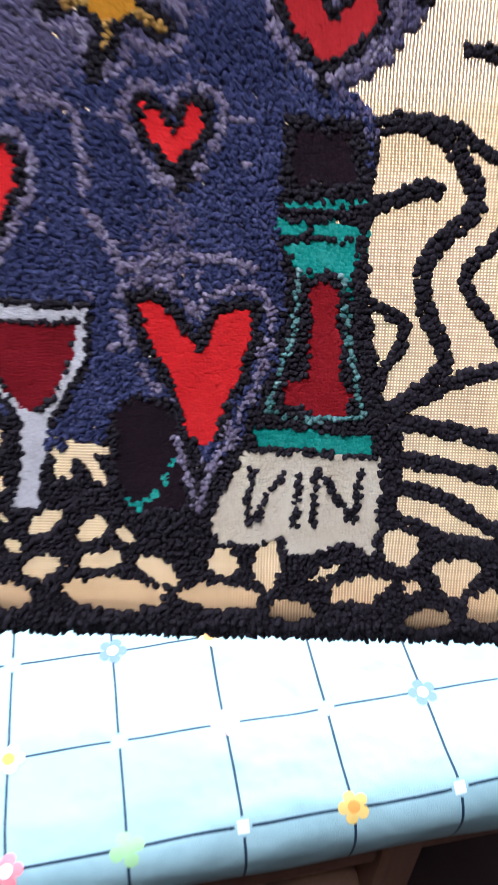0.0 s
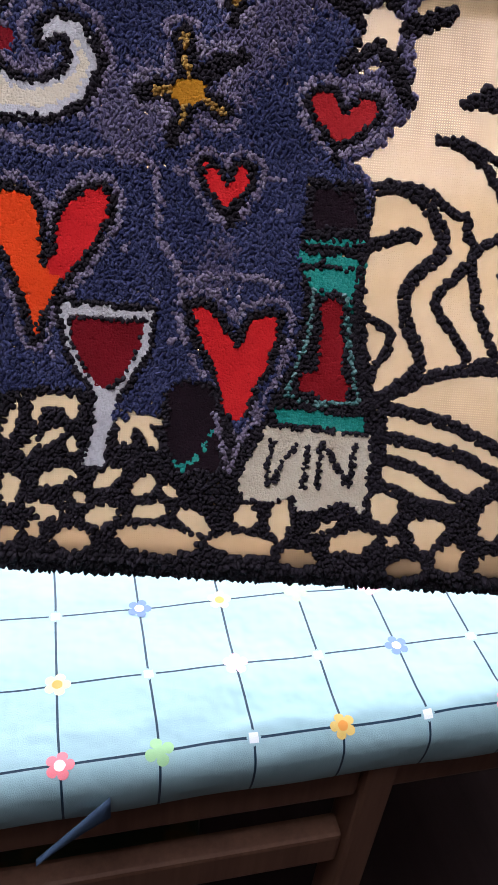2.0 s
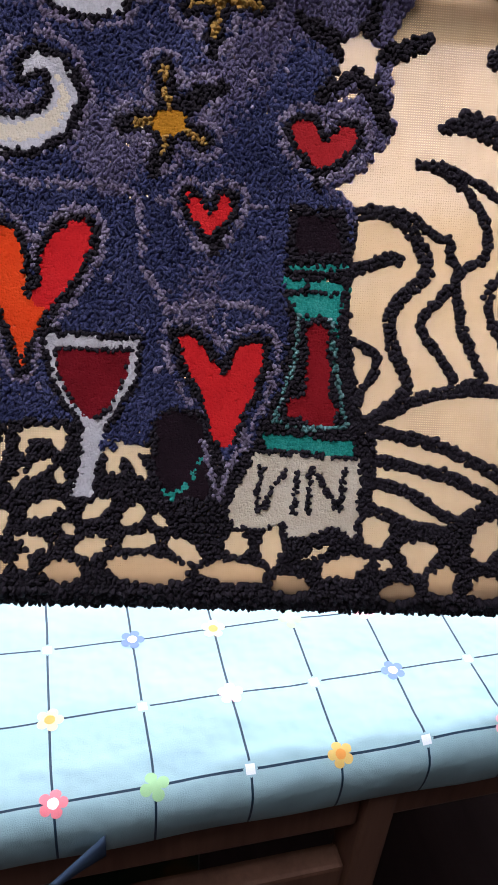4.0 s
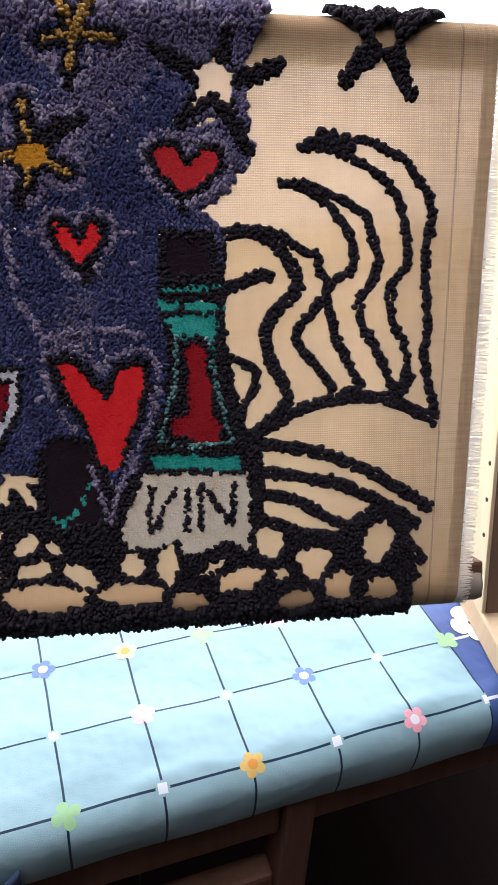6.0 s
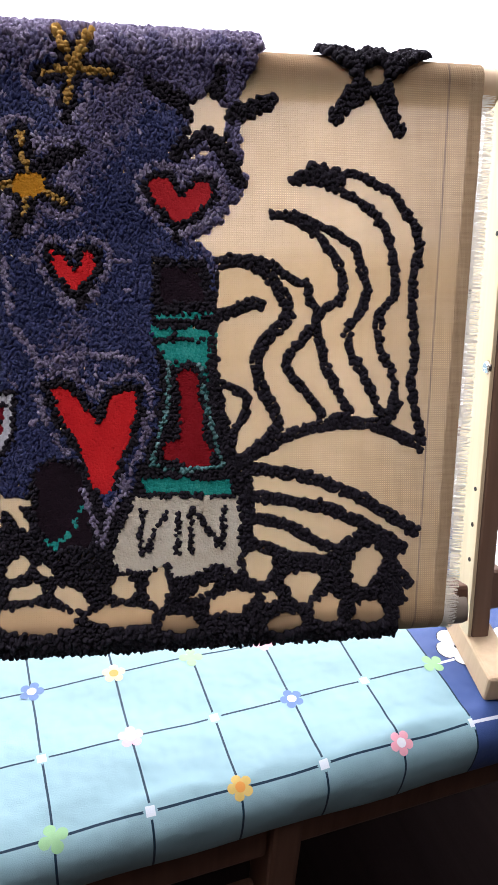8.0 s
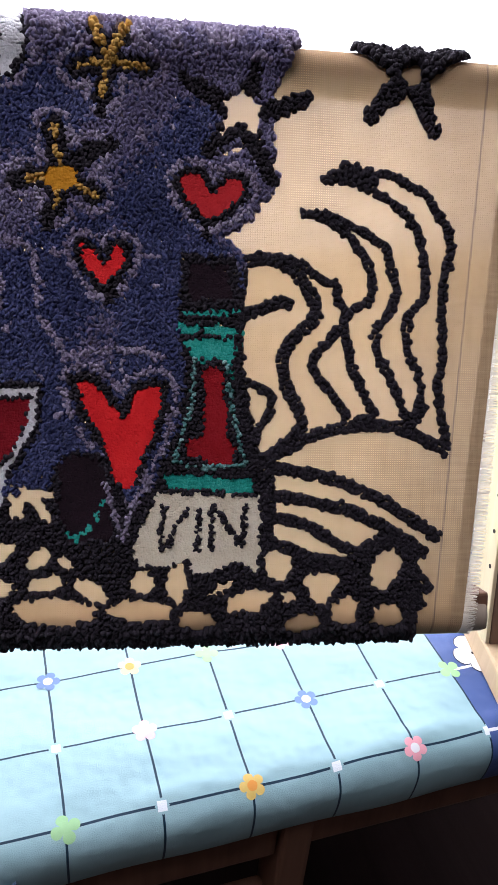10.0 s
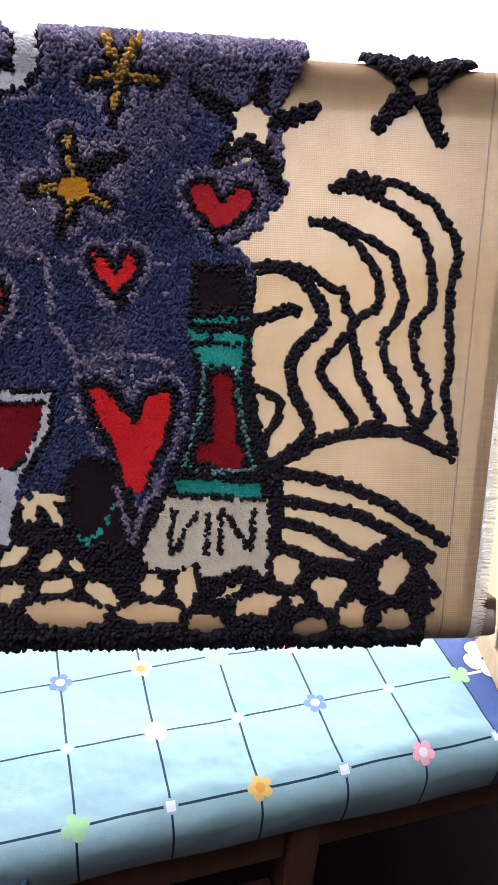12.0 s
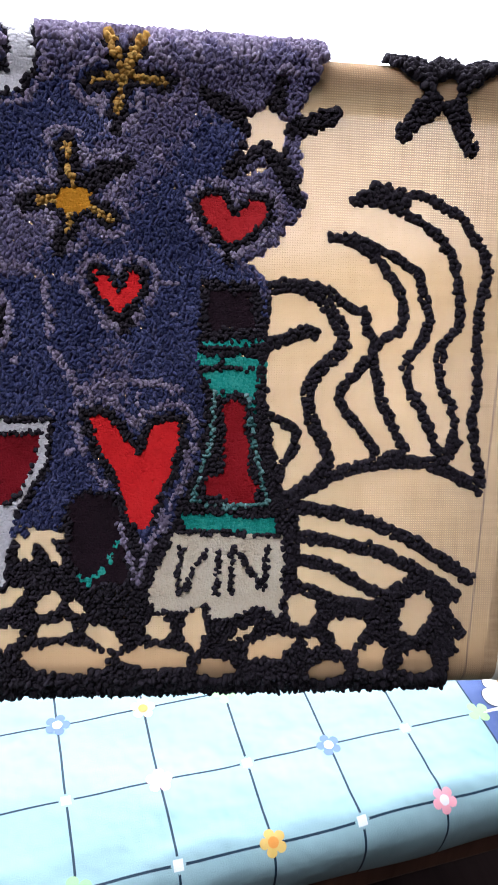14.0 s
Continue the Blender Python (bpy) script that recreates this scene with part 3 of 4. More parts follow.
d_star_b = np.min([line_dist(PTS, [STAR_B, a]) for a in ARMS_B], axis=0)
SWIRL = [(-63, 278), (-58, 283), (-50, 280), (-45, 268), (-50, 256), (-64, 249), (-80, 249), (-94, 258), (-98, 274), (-92, 290)]
d_swirl = line_dist(PTS, SWIRL)
SWIRL_TOP = [(-30, 346), (-20, 334), (-17, 322), (-22, 312), (-32, 309), (-48, 312)]
d_swirl_top = line_dist(PTS, SWIRL_TOP)
halo = np.min([d_small - 6, d_side - 5.5, d_main - 6.5, np.minimum(d_big_r, d_big_l) - 5, d_star_a - 7, d_star_b - 7, d_swirl - 11, d_swirl_top - 9], axis=0)
CONTOUR = [(-100, 232), (-84, 231), (-62, 225), (-42, 226), (-20, 226), (-8, 222), (-6, 206), (-5, 188), (4, 176), (8, 167), (24, 171), (44, 172), (58, 168)]
contour = line_dist(PTS, CONTOUR)
spots = np.array([noise.noise(Vector((x * 0.12, y * 0.12, 9.0))) for x, y in PTS])
mask = (field < 0) & ((np.abs(halo - 1.2 + RAG) < 1.5 + 1.6 * spots) | (contour + RAG < 1.8 + 1.6 * spots) | (spots > 0.60))
paint(mask, "halo", "lavender", None, "lavender boucle loops round the motifs")
# lighter yarn stands in for daylight catching the loops at the top
paint((field < 0) & (PTS[:, 1] + 12 * spots > 327), "halo", "lavender", None, "paler lavender boucle loops for the backlit top over the roller")

# black rims
paint(d_small + RAG < 4.4, "heart_rim", "black")
paint((line_dist(PTS, [(28, 206), (31, 197)]) + RAG < 3.2) | (d_side + RAG < 4.4) | (line_dist(PTS, [(81, 243), (80, 232)]) + RAG < 2.4), "heart_rim", "black")
paint((d_main + RAG < 4.2) & (PTS[:, 1] > 100), "heart_rim", "black")
paint((np.minimum(d_big_r, d_big_l) + RAG < 4.0), "heart_rim", "black")
paint((d_star_a + RAG < 5.2) | (line_dist(PTS, [(8, 264), (32, 276)]) + RAG < 3.6) | (line_dist(PTS, [(3, 250), (-1, 234)]) + RAG < 3.4) | (line_dist(PTS, [(6, 258), (-18, 255)]) + RAG < 4.2), "star_rim", "black")
paint((d_star_b + RAG < 4.6) | (line_dist(PTS, [(28, 310), (26, 291)]) + RAG < 3.2), "star_rim", "black")
band = np.clip(2.0 + line_dist(PTS, [(-63, 278), (-58, 283)]) * 0.17, 2.0, 10.0)
paint(d_swirl + RAG < band + 4.2, "swirl_rim", "black")
paint((oval(PTS, -68, 269, 11, 7, 25) + RAG < 0) & (d_swirl > band + 3.6) & (spots > -0.1), "violet_patch", "dusk", None, "dusky violet looped yarn")
paint((d_swirl_top + RAG < 8.0), "swirl_rim", "black")

# fillings
paint(d_small + RAG * 0.5 < 0.5, "heart", "red", None, "small bright red heart of flat loops")
paint(d_side + RAG * 0.5 < 0.5, "heart", "crimson", None, "crimson heart of flat loops")
paint(d_main + RAG * 0.5 < 0.0, "heart", "red", None, "tall bright red heart of flat loops")
paint(d_big_r + RAG * 0.5 < 0, "heart_half", "red", None, "red half of a large heart")
paint(d_big_l + RAG * 0.5 < 0, "heart_half", "orange", None, "orange-red half of a large heart")
paint((np.min([line_dist(PTS, [STAR_A, a]) for a in (ARMS_A[0], ARMS_A[3], ARMS_A[4])], axis=0) + RAG * 0.6 < 1.6) | (line_dist(PTS, [STAR_A, (-11, 257)]) + RAG * 0.6 < 2.4), "star", "gold", None, "gold five-pointed star")
paint((oval(PTS, 6, 258, 8.5, 6.5) + RAG < 0), "star_middle", "mustard", "star", "mustard yellow star middle")
paint(d_star_b + RAG * 0.6 < 1.7, "star", "gold", None, "gold five-pointed star near the roller")
paint(d_swirl + RAG < band, "swirl", "grey", None, "silver-grey spiral")
paint(d_swirl + RAG < band - 3.4, "swirl_middle", "cream", "swirl", "cream middle of the spiral")
paint(oval(PTS, -84, 274, 6, 5) + RAG < 0, "swirl_heart", "wine")
paint(d_swirl_top + RAG < 4.6, "swirl", "grey", None, "silver-grey spiral near the roller")

# rocky black foreground with bare canvas left between
GROUND = [(-210, 100), (-85, 103), (-64, 109), (-40, 110), (-28, 100), (-20, 90), (-10, 99), (0, 98), (4, 112), (10, 118), (26, 118), (34, 104), (40, 92), (54, 98), (66, 106), (102, 108), (119, 108), (119, 62), (140, 62), (170, 60), (180, 74), (196, 72), (201, 60), (205, 44), (201, 10), (201, 0), (-210, 0)]
paint(area_dist(PTS, GROUND) + RAG < 0, "ground", "black", None, "black looped foreground with bare canvas gaps")
HOLES = [(-75, 91, 3, 8, -20), (-52, 102, 11.5, 3.2, 0), (-44, 98, 3, 3.6, 0), (-55, 84, 7.2, 2.4, 38), (-62, 95, 2.2, 4, -10), (-66, 77, 2, 5, -20), (-43, 80, 2.6, 3.8, 10), (-8, 95, 9, 3, 0), (-17, 89, 3, 7, 10), (-4, 86, 5, 2.6, -45),
         (-51, 63, 9, 4, 18), (-75, 55, 5, 8, 0), (-25, 64, 8, 4, 38), (-6, 61, 7, 4, 38), (-56, 45, 9, 3.6, -12), (-39, 53, 3.4, 3.4, 0), (-26.5, 43.5, 8.6, 5.0, 20), (-1.5, 48, 8.8, 3.8, 10),
         (-62, 35, 4, 4.5, 0), (-42, 30, 9, 6, 0), (3, 32, 20, 7.5, -4), (22, 43, 10, 4.2, -35), (8, 59, 4, 2.6, -45), (-76, 31, 5, 5, 0), (-95, 80, 6, 8, 0), (-98, 52, 8, 5, 10), (-108, 30, 10, 6, 0),
         (49, 48, 6, 6.5, 10), (67, 47, 5.5, 9.5, 0), (92, 44, 6, 2.2, 35), (48, 32, 16, 5.6, -4), (79, 26, 9, 5, 0), (107, 37, 12, 5.6, 14), (123, 57, 7.5, 8.6, 0), (137, 23, 9, 5.5, 10), (129, 38, 3, 3, 0),
         (147, 47, 10, 5, 0), (147, 42, 6, 8, 0), (161, 30, 7.5, 8, -10), (184, 54, 8.5, 11.5, -24), (186, 27, 9, 6.6, 10)]
for k, (cu, cv, ru, rv, turn) in enumerate(HOLES):
    bare(oval(PTS, cu, cv, ru, rv, turn) + RAG * 0.9 < 0.7)

# the wine glass, bottles and label
GLASS = [(-51, 152), (-6, 151), (-7, 132), (-16, 115), (-22, 108), (-24, 92), (-27, 70), (-37, 70), (-33, 90), (-32, 108), (-45, 124), (-51, 146)]
d_glass = area_dist(PTS, GLASS)
paint((d_glass + RAG < 3.0) & (PTS[:, 1] > 104), "glass_rim", "black")
paint(d_glass + RAG * 0.6 < 0, "wine_glass", "grey", None, "silver-grey wine glass outline")
paint(area_dist(PTS, [(-50, 149), (-7, 148.5), (-9, 133), (-19, 113), (-25, 108.5), (-30, 108.5), (-38, 115), (-47, 130)]) + RAG * 0.5 < -1.6, "glass_shade", "black")
paint(area_dist(PTS, [(-47, 144), (-9, 145), (-12, 133), (-22, 114), (-30, 111), (-37, 118), (-45, 132)]) + RAG * 0.5 < 0, "wine", "wine", "wine_glass", "dark red wine in the glass")
paint(area_dist(PTS, [(4, 116), (26, 118), (34, 98), (34, 70), (8, 68), (2, 90)]) + RAG < -2, "dark_bottle", "aubergine", None, "very dark purple lying bottle")
paint(((line_dist(PTS, [(9, 75), (15, 71), (20, 77)]) + RAG < 1.7) | (line_dist(PTS, [(24, 83), (27, 91)]) + RAG < 1.2)) & (spots + RAG > -0.35), "leaf", "teal", None, "scattered teal green loops")
paint((line_dist(PTS, [(29, 102), (33, 86), (38, 71)]) + RAG < 1.3) | (line_dist(PTS, [(50, 106), (43, 88), (38, 71)]) + RAG < 1.5), "halo", "lavender", None, "lavender boucle loops round the motifs")
BOTTLE = [(68, 222), (95, 222), (101, 196), (99, 170), (103, 150), (110, 118), (114, 96), (56, 96), (58, 112), (68, 132), (71, 165), (66, 185)]
paint(area_dist(PTS, BOTTLE) + RAG < 0.6, "bottle", "black", None, "black-outlined wine bottle")
paint(area_dist(PTS, [(71, 218), (92, 218), (95, 199), (71, 199)]) + RAG < -0.5, "bottle_cap", "aubergine", "bottle", "very dark brown bottle cap")
TEAL = ((70, 191, 97, 193, 1.1), (67, 184, 76, 184, 2.2), (82, 183, 99, 183, 2.4), (72, 176, 97, 176, 2.2), (74, 173.5, 95, 173.5, 2.2), (75, 170.5, 94, 170.5, 2.2), (76, 168, 79, 166, 1.4), (91, 168, 95, 160, 1.3))
mask = np.zeros(len(PTS), bool)
for a, b, c, d, w in TEAL:
    mask |= line_dist(PTS, [(a, b), (c, d)]) + RAG * 0.7 < w
paint(mask, "bottle_neck", "teal", "bottle", "teal green bottle neck bands")
mask = (line_dist(PTS, [(75, 168), (74, 145), (69, 126), (64, 113)]) + RAG * 0.4 < 1.15) | (line_dist(PTS, [(91, 168), (95, 145), (99, 128), (103, 113)]) + RAG * 0.4 < 1.15) | (line_dist(PTS, [(64, 113), (84, 110), (103, 112)]) + RAG * 0.4 < 1.0)
paint(mask, "bottle_outline", "sage", "bottle", "dotted grey-teal outline")
paint(area_dist(PTS, [(80, 163), (90, 163), (92, 140), (93, 126), (98, 119), (95, 112), (84, 113), (71, 117), (72, 124), (80, 127), (81, 145)]) + RAG * 0.6 < 0, "bottle_wine", "claret", "bottle", "dark crimson wine in the bottle")
paint(area_dist(PTS, [(60, 106.5), (106, 104.5), (107, 97), (61, 99)]) + RAG * 0.6 < 0, "bottle_foot", "teal", "bottle", "teal green bottle base")
LABEL = [(56, 97), (83, 96), (112, 95), (112, 70), (111, 51), (105, 56), (98, 59), (88, 54), (77, 52), (73, 60), (60, 56), (48, 57), (43, 64), (48, 79), (53, 88)]
d_label = area_dist(PTS, LABEL)
paint(d_label + RAG * 0.6 < -0.4, "bottle_label", "cream", "bottle", "cream bottle label with black lettering")
LETTERS = ([(60, 88), (58, 76), (58, 66), (62, 67), (66, 77), (72, 87)], [(79, 88), (78, 64)], [(85, 65), (86, 90), (94, 79), (102, 68), (104, 90)])
mask = np.zeros(len(PTS), bool)
for stroke in LETTERS:
    mask |= line_dist(PTS, stroke) + RAG * 0.5 < 1.45
paint(mask, "lettering", "black", "bottle", "black stitched letters VIN")
# black stars at the picture's unfinished side
STAR_C = ((98, 293), [(104, 318), (131, 305), (114, 263), (79, 275), (68, 311)])
STAR_D = ((189, 322), [(161, 335), (189, 343), (217, 336), (201, 293), (166, 299)])
for centre, arms in (STAR_C, STAR_D):
    taper = np.min([line_dist(PTS, [centre, a]) - 6.9 + 3.4 * np.clip(np.hypot(*(PTS - np.array(centre)).T) / math.dist(centre, a), 0, 1) for a in arms], axis=0)
    paint(taper + RAG < 0, "black_star", "black", None, "black looped five-pointed star outline")
bare(area_dist(PTS, [(86, 303), (92, 303), (98, 308), (102, 302), (110, 302), (106, 294), (107, 282), (99, 293), (87, 284), (91, 295)]) + RAG < 0.6)
bare(oval(PTS, 94, 277, 5, 2, 30) + RAG < 0)
bare(oval(PTS, 189, 321, 6.5, 5.6) + RAG < 0.6)

# ---- black drawn lines on the bare canvas: one or more rows of loops along a path ----
LINES = {
    "mane_line": [
        ([(151, 273), (162, 269), (174, 269), (184, 267), (191, 262), (199, 259), (206, 248), (212, 241), (214, 231), (212, 222), (210, 210), (210, 191), (212, 171), (209, 158), (211, 144), (216, 123)], 2.4),
        ([(140, 265), (150, 264), (162, 263), (174, 257), (187, 249), (195, 240), (198, 227), (200, 214), (200, 204), (192, 195), (190, 183), (192, 172), (198, 164), (200, 154), (198, 142), (192, 134)], 2.4),
        ([(130, 246), (140, 246), (152, 239), (162, 230), (168, 221), (171, 210), (169, 201), (159, 196), (154, 189)], 2.2),
        ([(142, 247), (154, 242), (166, 237), (177, 230), (180, 221), (184, 208), (181, 196), (173, 186), (174, 174), (181, 162), (187, 150), (192, 138)], 2.0),
        ([(100, 220), (110, 222), (119, 221), (127, 217), (133, 209), (139, 200), (140, 191), (130, 183), (123, 174), (122, 164), (125, 153), (131, 143), (135, 134), (125, 123), (114, 115), (108, 109)], 2.7),
        ([(119, 223), (132, 219), (143, 211), (151, 210), (151, 203), (156, 193)], 2.2),
        ([(100, 192), (111, 195), (119, 200), (127, 197)], 2.9),
        ([(153, 187), (148, 179), (140, 172), (138, 165), (145, 156), (153, 147), (159, 137)], 2.3),
        ([(155, 191), (157, 179), (160, 166), (166, 154), (171, 144), (175, 139)], 2.4),
        ([(96, 158), (108, 155), (117, 149), (116, 140), (110, 132), (108, 123)], 2.4),
        ([(203, 146), (196, 135)], 2.2),
        ([(101, 216), (98.5, 200), (98, 175), (99.5, 150), (104, 125), (109, 108)], 2.2),
        ([(174, 138), (163, 135)], 2.9),
        ([(145, 266), (153, 268), (162, 267), (172, 264)], 2.4),
    ],
    "hill_line": [
        ([(108, 112), (121, 118), (139, 128), (153, 132), (169, 134), (183, 134), (194, 131), (208, 124), (217, 119)], 2.7),
        ([(114, 110), (128, 109), (145, 106), (163, 100), (181, 92), (197, 82), (214, 71)], 3.2),
        ([(114, 95), (126, 94), (144, 91), (162, 87), (181, 78), (195, 70), (207, 62)], 3.0),
        ([(114, 83), (126, 82), (140, 78), (153, 70), (167, 62), (176, 69), (190, 70), (196, 61), (200, 52), (210, 41)], 3.0),
        ([(114, 69), (126, 67), (135, 63), (144, 59), (160, 57), (168, 50)], 2.9),
        ([(197, 40), (207, 32)], 2.6), ([(194, 36), (198, 26), (202, 19)], 2.6),
    ],
}
STROKES = []
for name, group in LINES.items():
    for pts, half in group:
        pos = []
        rows = 2 if half > 1.9 else 1
        if half > 2.6:
            rows = 3
        for (a, b), (c, d) in zip(pts[:-1], pts[1:]):
            n = max(1, int(round(math.dist((a, b), (c, d)) / 2.3)))
            nx, ny = -(d - b), c - a
            ln = math.hypot(nx, ny) or 1
            for k in range(n):
                f = (k + 0.5) / n
                for r in range(rows):
                    o = (r - (rows - 1) / 2) * 2.0 + rng.normal(0, 0.42)
                    pos.append((a + (c - a) * f + nx / ln * o + rng.normal(0, 0.3), b + (d - b) * f + ny / ln * o + rng.normal(0, 0.3)))
        STROKES.append((name, pos))


def loop_template():
    """A soft bean: one yarn loop seen from outside."""
    verts, faces = [(0, 0, 1.0)], []
    n = 7
    for th in (0.62, 1.2, 1.95):
        for k in range(n):
            a = 2 * math.pi * k / n
            verts.append((math.sin(th) * math.cos(a), math.sin(th) * math.sin(a), math.cos(th)))
    for k in range(n):
        j = (k + 1) % n
        faces.append((0, 1 + k, 1 + j))
        for r in (0, 1):
            b = 1 + r * n
            faces.append((b + k, b + n + k, b + n + j))
            faces.append((b + k, b + n + j, b + j))
    # the stitch's foot, which covers the canvas between neighbours
    b = len(verts)
    verts.extend((1.45 * math.cos(k * math.pi / 3), 1.15 * math.sin(k * math.pi / 3), -0.22) for k in range(6))
    faces.extend((b, b + k, b + k + 1) for k in range(1, 5))
    return np.array(verts), np.array(faces)


TV, TF = loop_template()
FLAT = {"red", "crimson", "claret", "orange", "wine", "mustard", "cream", "grey", "aubergine", "teal"}
FLUFFY = {"blue", "dusk", "lavender"}


def wrap_all(P):
    """wrap() for many points at once, in millimetres of canvas."""
    u, v = P[:, 0] / 1000.0, P[:, 1] / 1000.0
    hi, lo = np.clip((v - HIGH) / R_HIGH, 0, 2.6), np.clip((LOW - v) / R_LOW, 0, 2.6)
    y = R_HIGH * (1 - np.cos(hi)) + R_LOW * (1 - np.cos(lo))
    z = np.clip(v, LOW, HIGH) + R_HIGH * np.sin(hi) - R_LOW * np.sin(lo)
    return np.c_[u, y, z], np.c_[0 * u, -np.cos(hi + lo), np.sin(hi) - np.sin(lo)]


def loops_mesh(name, pos, colour, seed, feet=True):
    """All the loops of one motif, standing on the canvas."""
    r = np.random.default_rng(seed)
    flat, fluffy = colour in FLAT, colour in FLUFFY
    pos = np.array(pos, float)
    if flat:
        # short dense pile: four fine stitches for each loop
        pos = np.concatenate([pos + np.array(o) + r.normal(0, 0.14, pos.shape) for o in ((-0.55, 0.5), (0.55, 0.5), (-0.55, -0.5), (0.55, -0.5))])
    elif fluffy:
        # two loose strands for each loop
        pos = np.concatenate([pos + np.array(o) + r.normal(0, 0.35, pos.shape) for o in ((-0.5, 0.3), (0.5, -0.3))])
    n = len(pos)
    p, d = wrap_all(pos)
    v = pos[:, 1]
    side = np.tile((1.0, 0.0, 0.0), (n, 1))
    up = np.cross(d, side)
    top = np.clip((v - 305.0) / 20.0, 0, 1)
    if flat:
        a = r.uniform(0, math.pi, n)
        rx, ry, rz = np.full(n, 1.6), np.full(n, 1.6), r.uniform(1.14, 1.30, n)
    elif fluffy:
        a = r.normal(0, 0.55, n)
        rx, ry, rz = r.uniform(0.95, 1.25, n), r.uniform(1.45, 2.1, n), r.uniform(1.9, 2.5, n) * (1 + 0.5 * top)
        if colour == "lavender":
            rx, ry, rz = rx * 1.1, ry * 0.95, rz * 1.1
        rx, ry = rx * (1 + 0.35 * top), ry * (1 + 0.2 * top)
    elif feet:
        a = r.uniform(0, math.pi, n)
        rx, ry, rz = r.uniform(1.15, 1.5, n), r.uniform(1.5, 2.1, n), r.uniform(2.0, 3.0, n) * (1 + 0.3 * top)
        low = v < 22
        rx, ry, rz = np.where(low, rx * 1.15, rx), np.where(low, ry * 1.15, ry), np.where(low, rz * r.uniform(0.85, 1.55, n), rz)
        rx, ry = rx * (1 + 0.35 * top), ry * (1 + 0.25 * top)
    else:
        a = r.uniform(0, math.pi, n)
        rx, ry, rz = r.uniform(1.6, 2.1, n), r.uniform(1.6, 2.1, n), r.uniform(2.0, 2.7, n)
    ca, sa = np.cos(a)[:, None], np.sin(a)[:, None]
    ax, ay = side * ca + up * sa, up * ca - side * sa
    az = d + (0 if flat else 1) * np.c_[r.normal(0, 0.18, n), np.zeros(n), r.normal(0, 0.18, n)]
    az /= np.linalg.norm(az, axis=1)[:, None]
    high = (1.0 if flat else rz * 0.35) + (1.5 if colour == "black" else 4.5) * np.clip((v - 314.0) / 14.0, 0, 1)
    base = p + d * (high * 0.001)[:, None]
    tv, tf = (TV, TF) if feet and not flat else (TV[:22], TF[:35])
    w = tv[None] * (1 + r.normal(0, 0.02 if flat else 0.09, (n, len(tv), 1)))
    V = base[:, None] + 0.001 * (w[..., :1] * (ax * rx[:, None])[:, None] + w[..., 1:2] * (ay * ry[:, None])[:, None] + w[..., 2:] * (az * rz[:, None])[:, None])
    F = (tf[None] + (np.arange(n) * len(tv))[:, None, None]).reshape(-1, 3)
    data = bpy.data.meshes.new(name)
    data.vertices.add(n * len(tv))
    data.vertices.foreach_set("co", V.ravel())
    data.loops.add(F.size)
    data.loops.foreach_set("vertex_index", F.ravel().astype(np.int32))
    data.polygons.add(len(F))
    data.polygons.foreach_set("loop_start", np.arange(0, F.size, 3, dtype=np.int32))
    data.polygons.foreach_set("use_smooth", np.ones(len(F), dtype=bool))
    data.update(calc_edges=True)
    return data


# a few missed stitches let pinholes of light through
owner[(rng.random(len(PTS)) < 0.0035) & (PTS[:, 1] > 110)] = -1
MADE = {}
for k, (name, colour, parent, label) in enumerate(MOTIFS):
    pos = PTS[owner == k]
    if len(pos):
        MADE[name] = tagged(part(name, loops_mesh(name, pos, colour, 100 + k), YARN[colour], MADE.get(parent, canvas), label), kind="stuff")
for k, (name, pos) in enumerate(STROKES):
    tagged(part(name, loops_mesh(name, pos, "black", 500 + k, False), YARN["black"], canvas, "row of black yarn loops on bare canvas"), kind="stuff")

# ---- the wooden scroll frame that holds the canvas ----
frame_stand = empty("scroll_frame", PLANE, "pine scroll frame leaning back, holding the stretched canvas", "needlework frame")
part("top_roller", rod_bm((LEFT_U - 0.04, R_HIGH, HIGH), (0.262, R_HIGH, HIGH), R_HIGH - 0.0010, 28, bevel=0.002), M_PINE, frame_stand)
part("bottom_roller", rod_bm((LEFT_U - 0.04, R_LOW, LOW), (0.2465, R_LOW, LOW), R_LOW - 0.0010, 28, bevel=0.002), M_ROLLER, frame_stand)


BAR_FOOT, BAR_HEAD = Vector((0.2705, 0.0470, 0.7700)), Vector((0.2888, 0.1353, 1.0731))
ALONG = Vector((0.9801, -0.1985, 0.0))
BAR_UP = (BAR_HEAD - BAR_FOOT).normalized()
BAR_IN = BAR_UP.cross(ALONG).normalized()


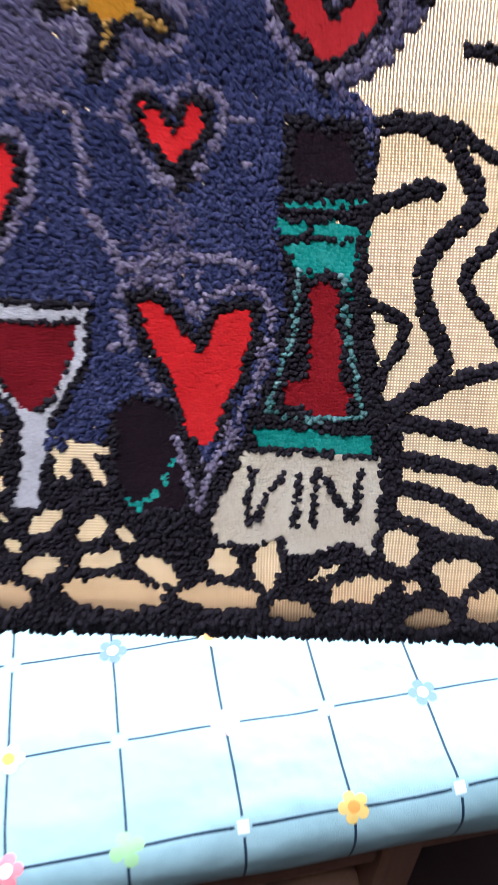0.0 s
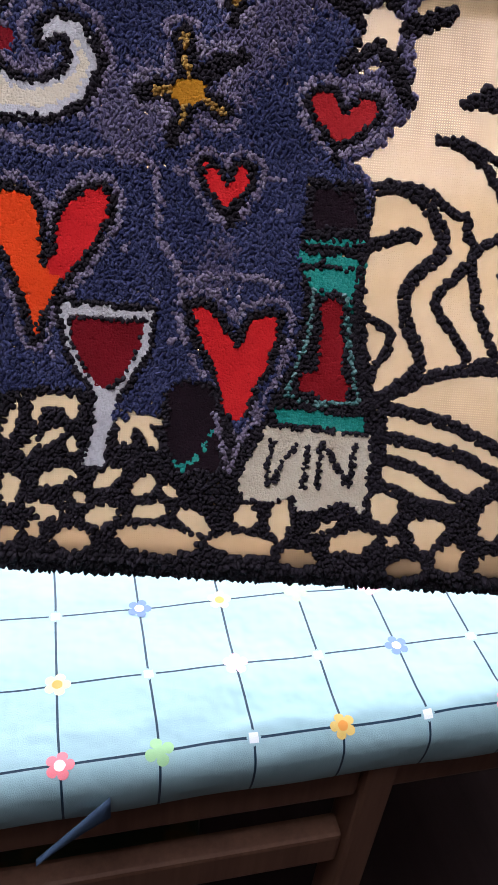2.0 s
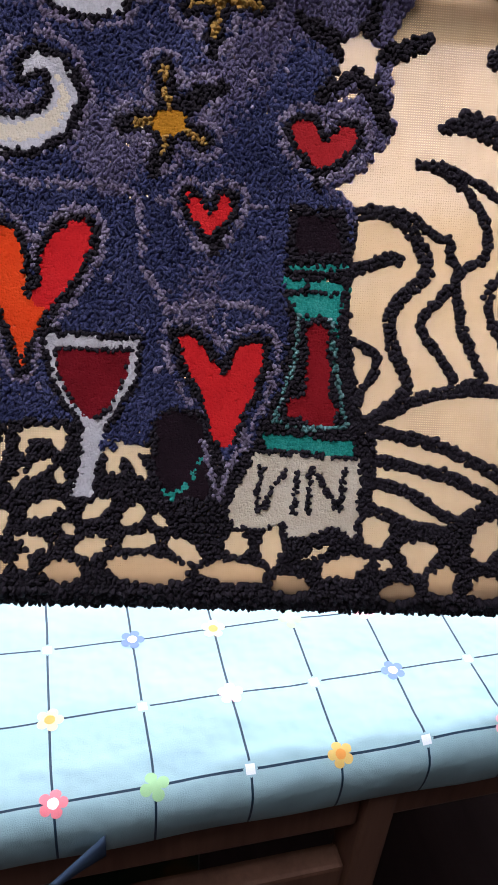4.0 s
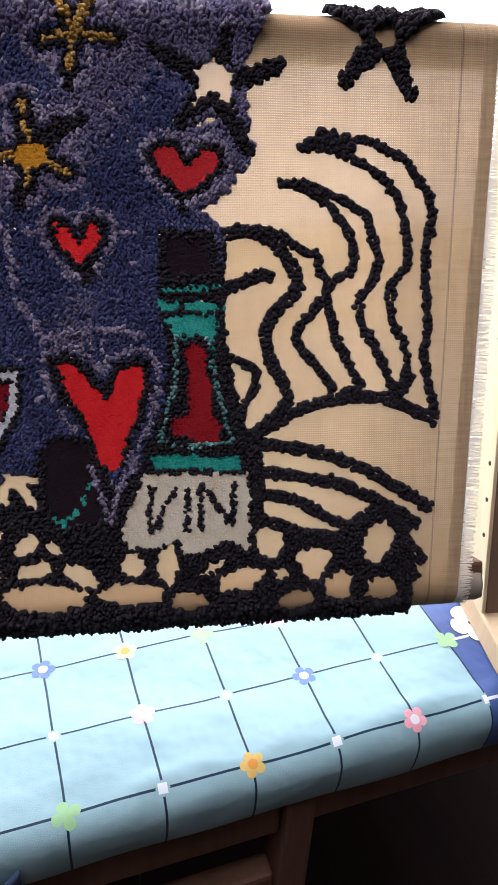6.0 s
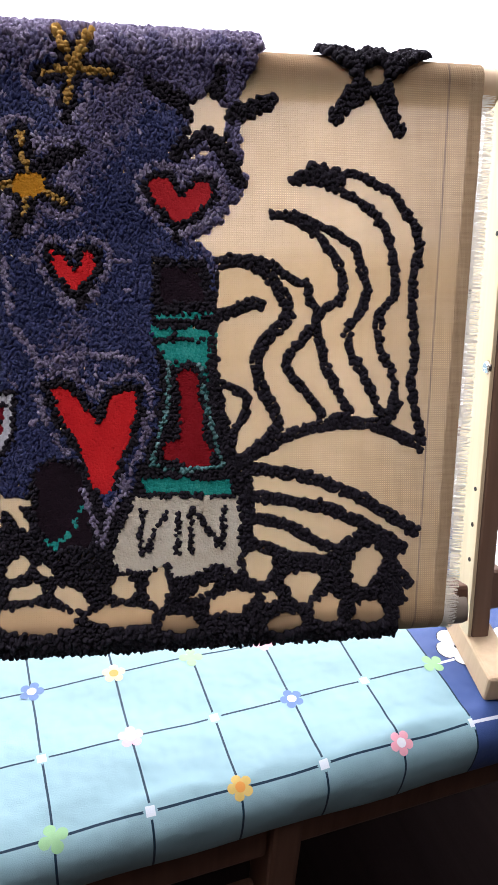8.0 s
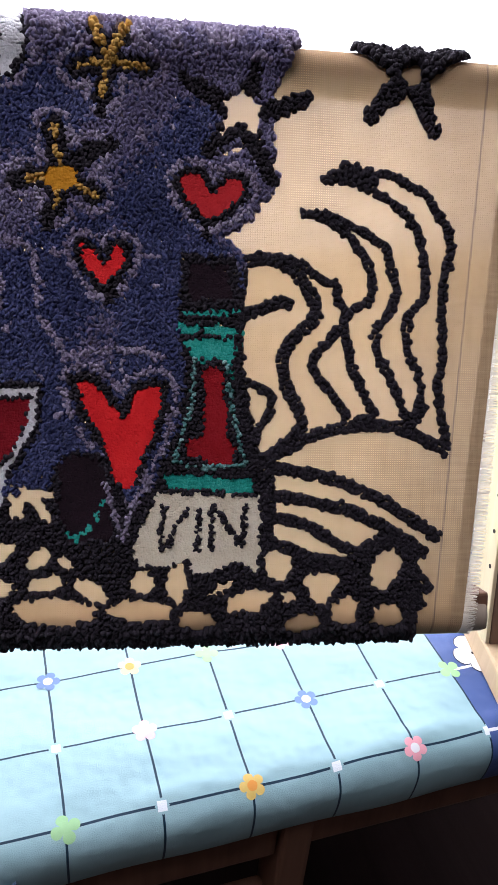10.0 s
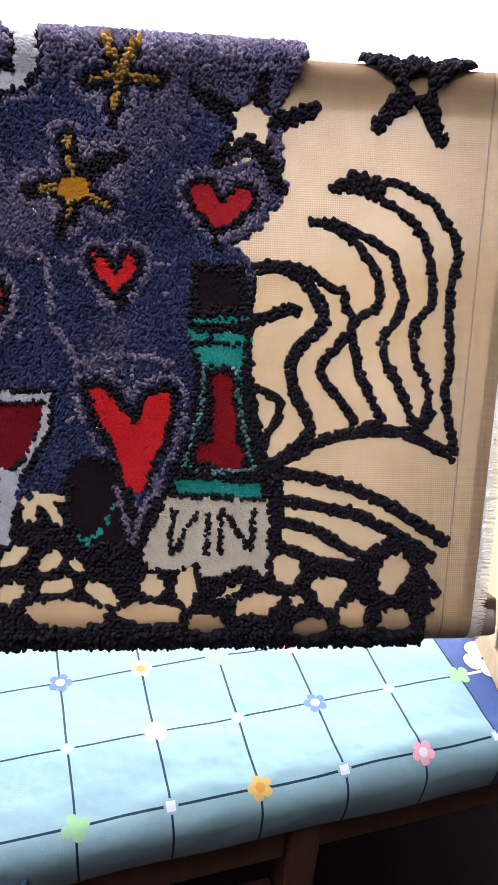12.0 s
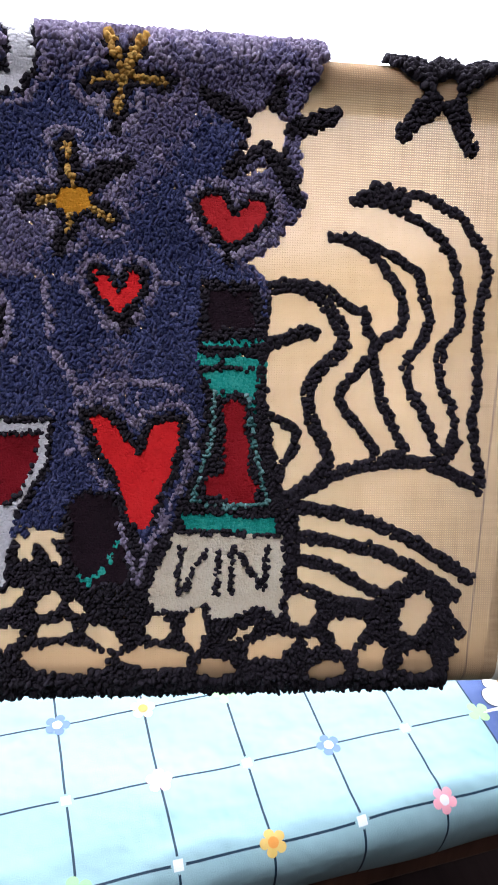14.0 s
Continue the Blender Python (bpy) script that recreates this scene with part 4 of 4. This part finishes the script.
def bar_frame(shift):
    """Axes of a side bar: along the frame, into it, up the bar; from the bar's foot."""
    side = BAR_IN.cross(BAR_UP)
    m = Matrix((side, BAR_IN, BAR_UP)).transposed().to_4x4()
    m.translation = BAR_FOOT + ALONG * shift
    return PLANE.inverted() @ m


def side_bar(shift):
    # brown puts the front's shade into colour; a pale strip adds the lit face
    bar = part("side_bar", box_bm(0.0028, 0.0145, 0.0, 0.0360, 0.0, 0.338, 0.0014), M_BROWN, frame_stand, "upright wooden bar, brown for its shaded front")
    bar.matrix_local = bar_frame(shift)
    part("lit_strip", box_bm(0.0, 0.0026, 0.0004, 0.0356, 0.001, 0.330, 0.0006), M_BAR_LIT, bar, "added pale strip for the lit side of the bar, with peg holes")
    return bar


LEFT_SHIFT = -0.515
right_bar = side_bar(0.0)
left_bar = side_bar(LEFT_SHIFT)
# holes are dark discs, their inner shade put into the colour
for z in (0.052, 0.0755, 0.0990, 0.254, 0.2790, 0.303):
    part("peg_hole", rod_bm((-0.0004, 0.0065, z), (0.001, 0.0065, z), 0.0015, 10), M_HOLE, right_bar)
part("thumbtack", rod_bm((-0.0018, 0.0045, 0.176), (0.0005, 0.0045, 0.176), 0.0030, 16, 0.0048), M_STEEL, right_bar, "shiny steel thumbtack")
# added brackets; dark wood for the brown, shadowed base of the bar
for shift in (0.0, LEFT_SHIFT + 0.012):
    bm = box_bm(0.2395 + shift, 0.2475 + shift, 0.004, 0.052, 0.016, 0.038, 0.002)
    part("roller_bracket", bm, M_DARKWOOD, frame_stand)

for shift, x in ((0.0, 0.0146), (LEFT_SHIFT, -0.0131)):
    knob = part("roller_knob", box_bm(x, x + 0.013, 0.010, 0.034, 0.014, 0.042, 0.004, 3), M_BROWN, frame_stand, "square brown wooden roller end")
    knob.matrix_local = bar_frame(shift)

# feet under the bars, flat on the table
for shift in (0.0, LEFT_SHIFT):
    bm = box_bm(-0.0005, 0.0215, -0.036, 0.045, 0.0, 0.0192, 0.0030, 3)
    foot = part("foot", bm, M_PINE, frame_stand, "pine foot with rounded edges")
    m = pose(0, 0, 0, 0, 0, math.degrees(math.atan2(-0.1985, 0.9801)))
    m.translation = Vector((BAR_FOOT.x, BAR_FOOT.y, 0.7512)) + ALONG * shift
    foot.matrix_local = PLANE.inverted() @ m
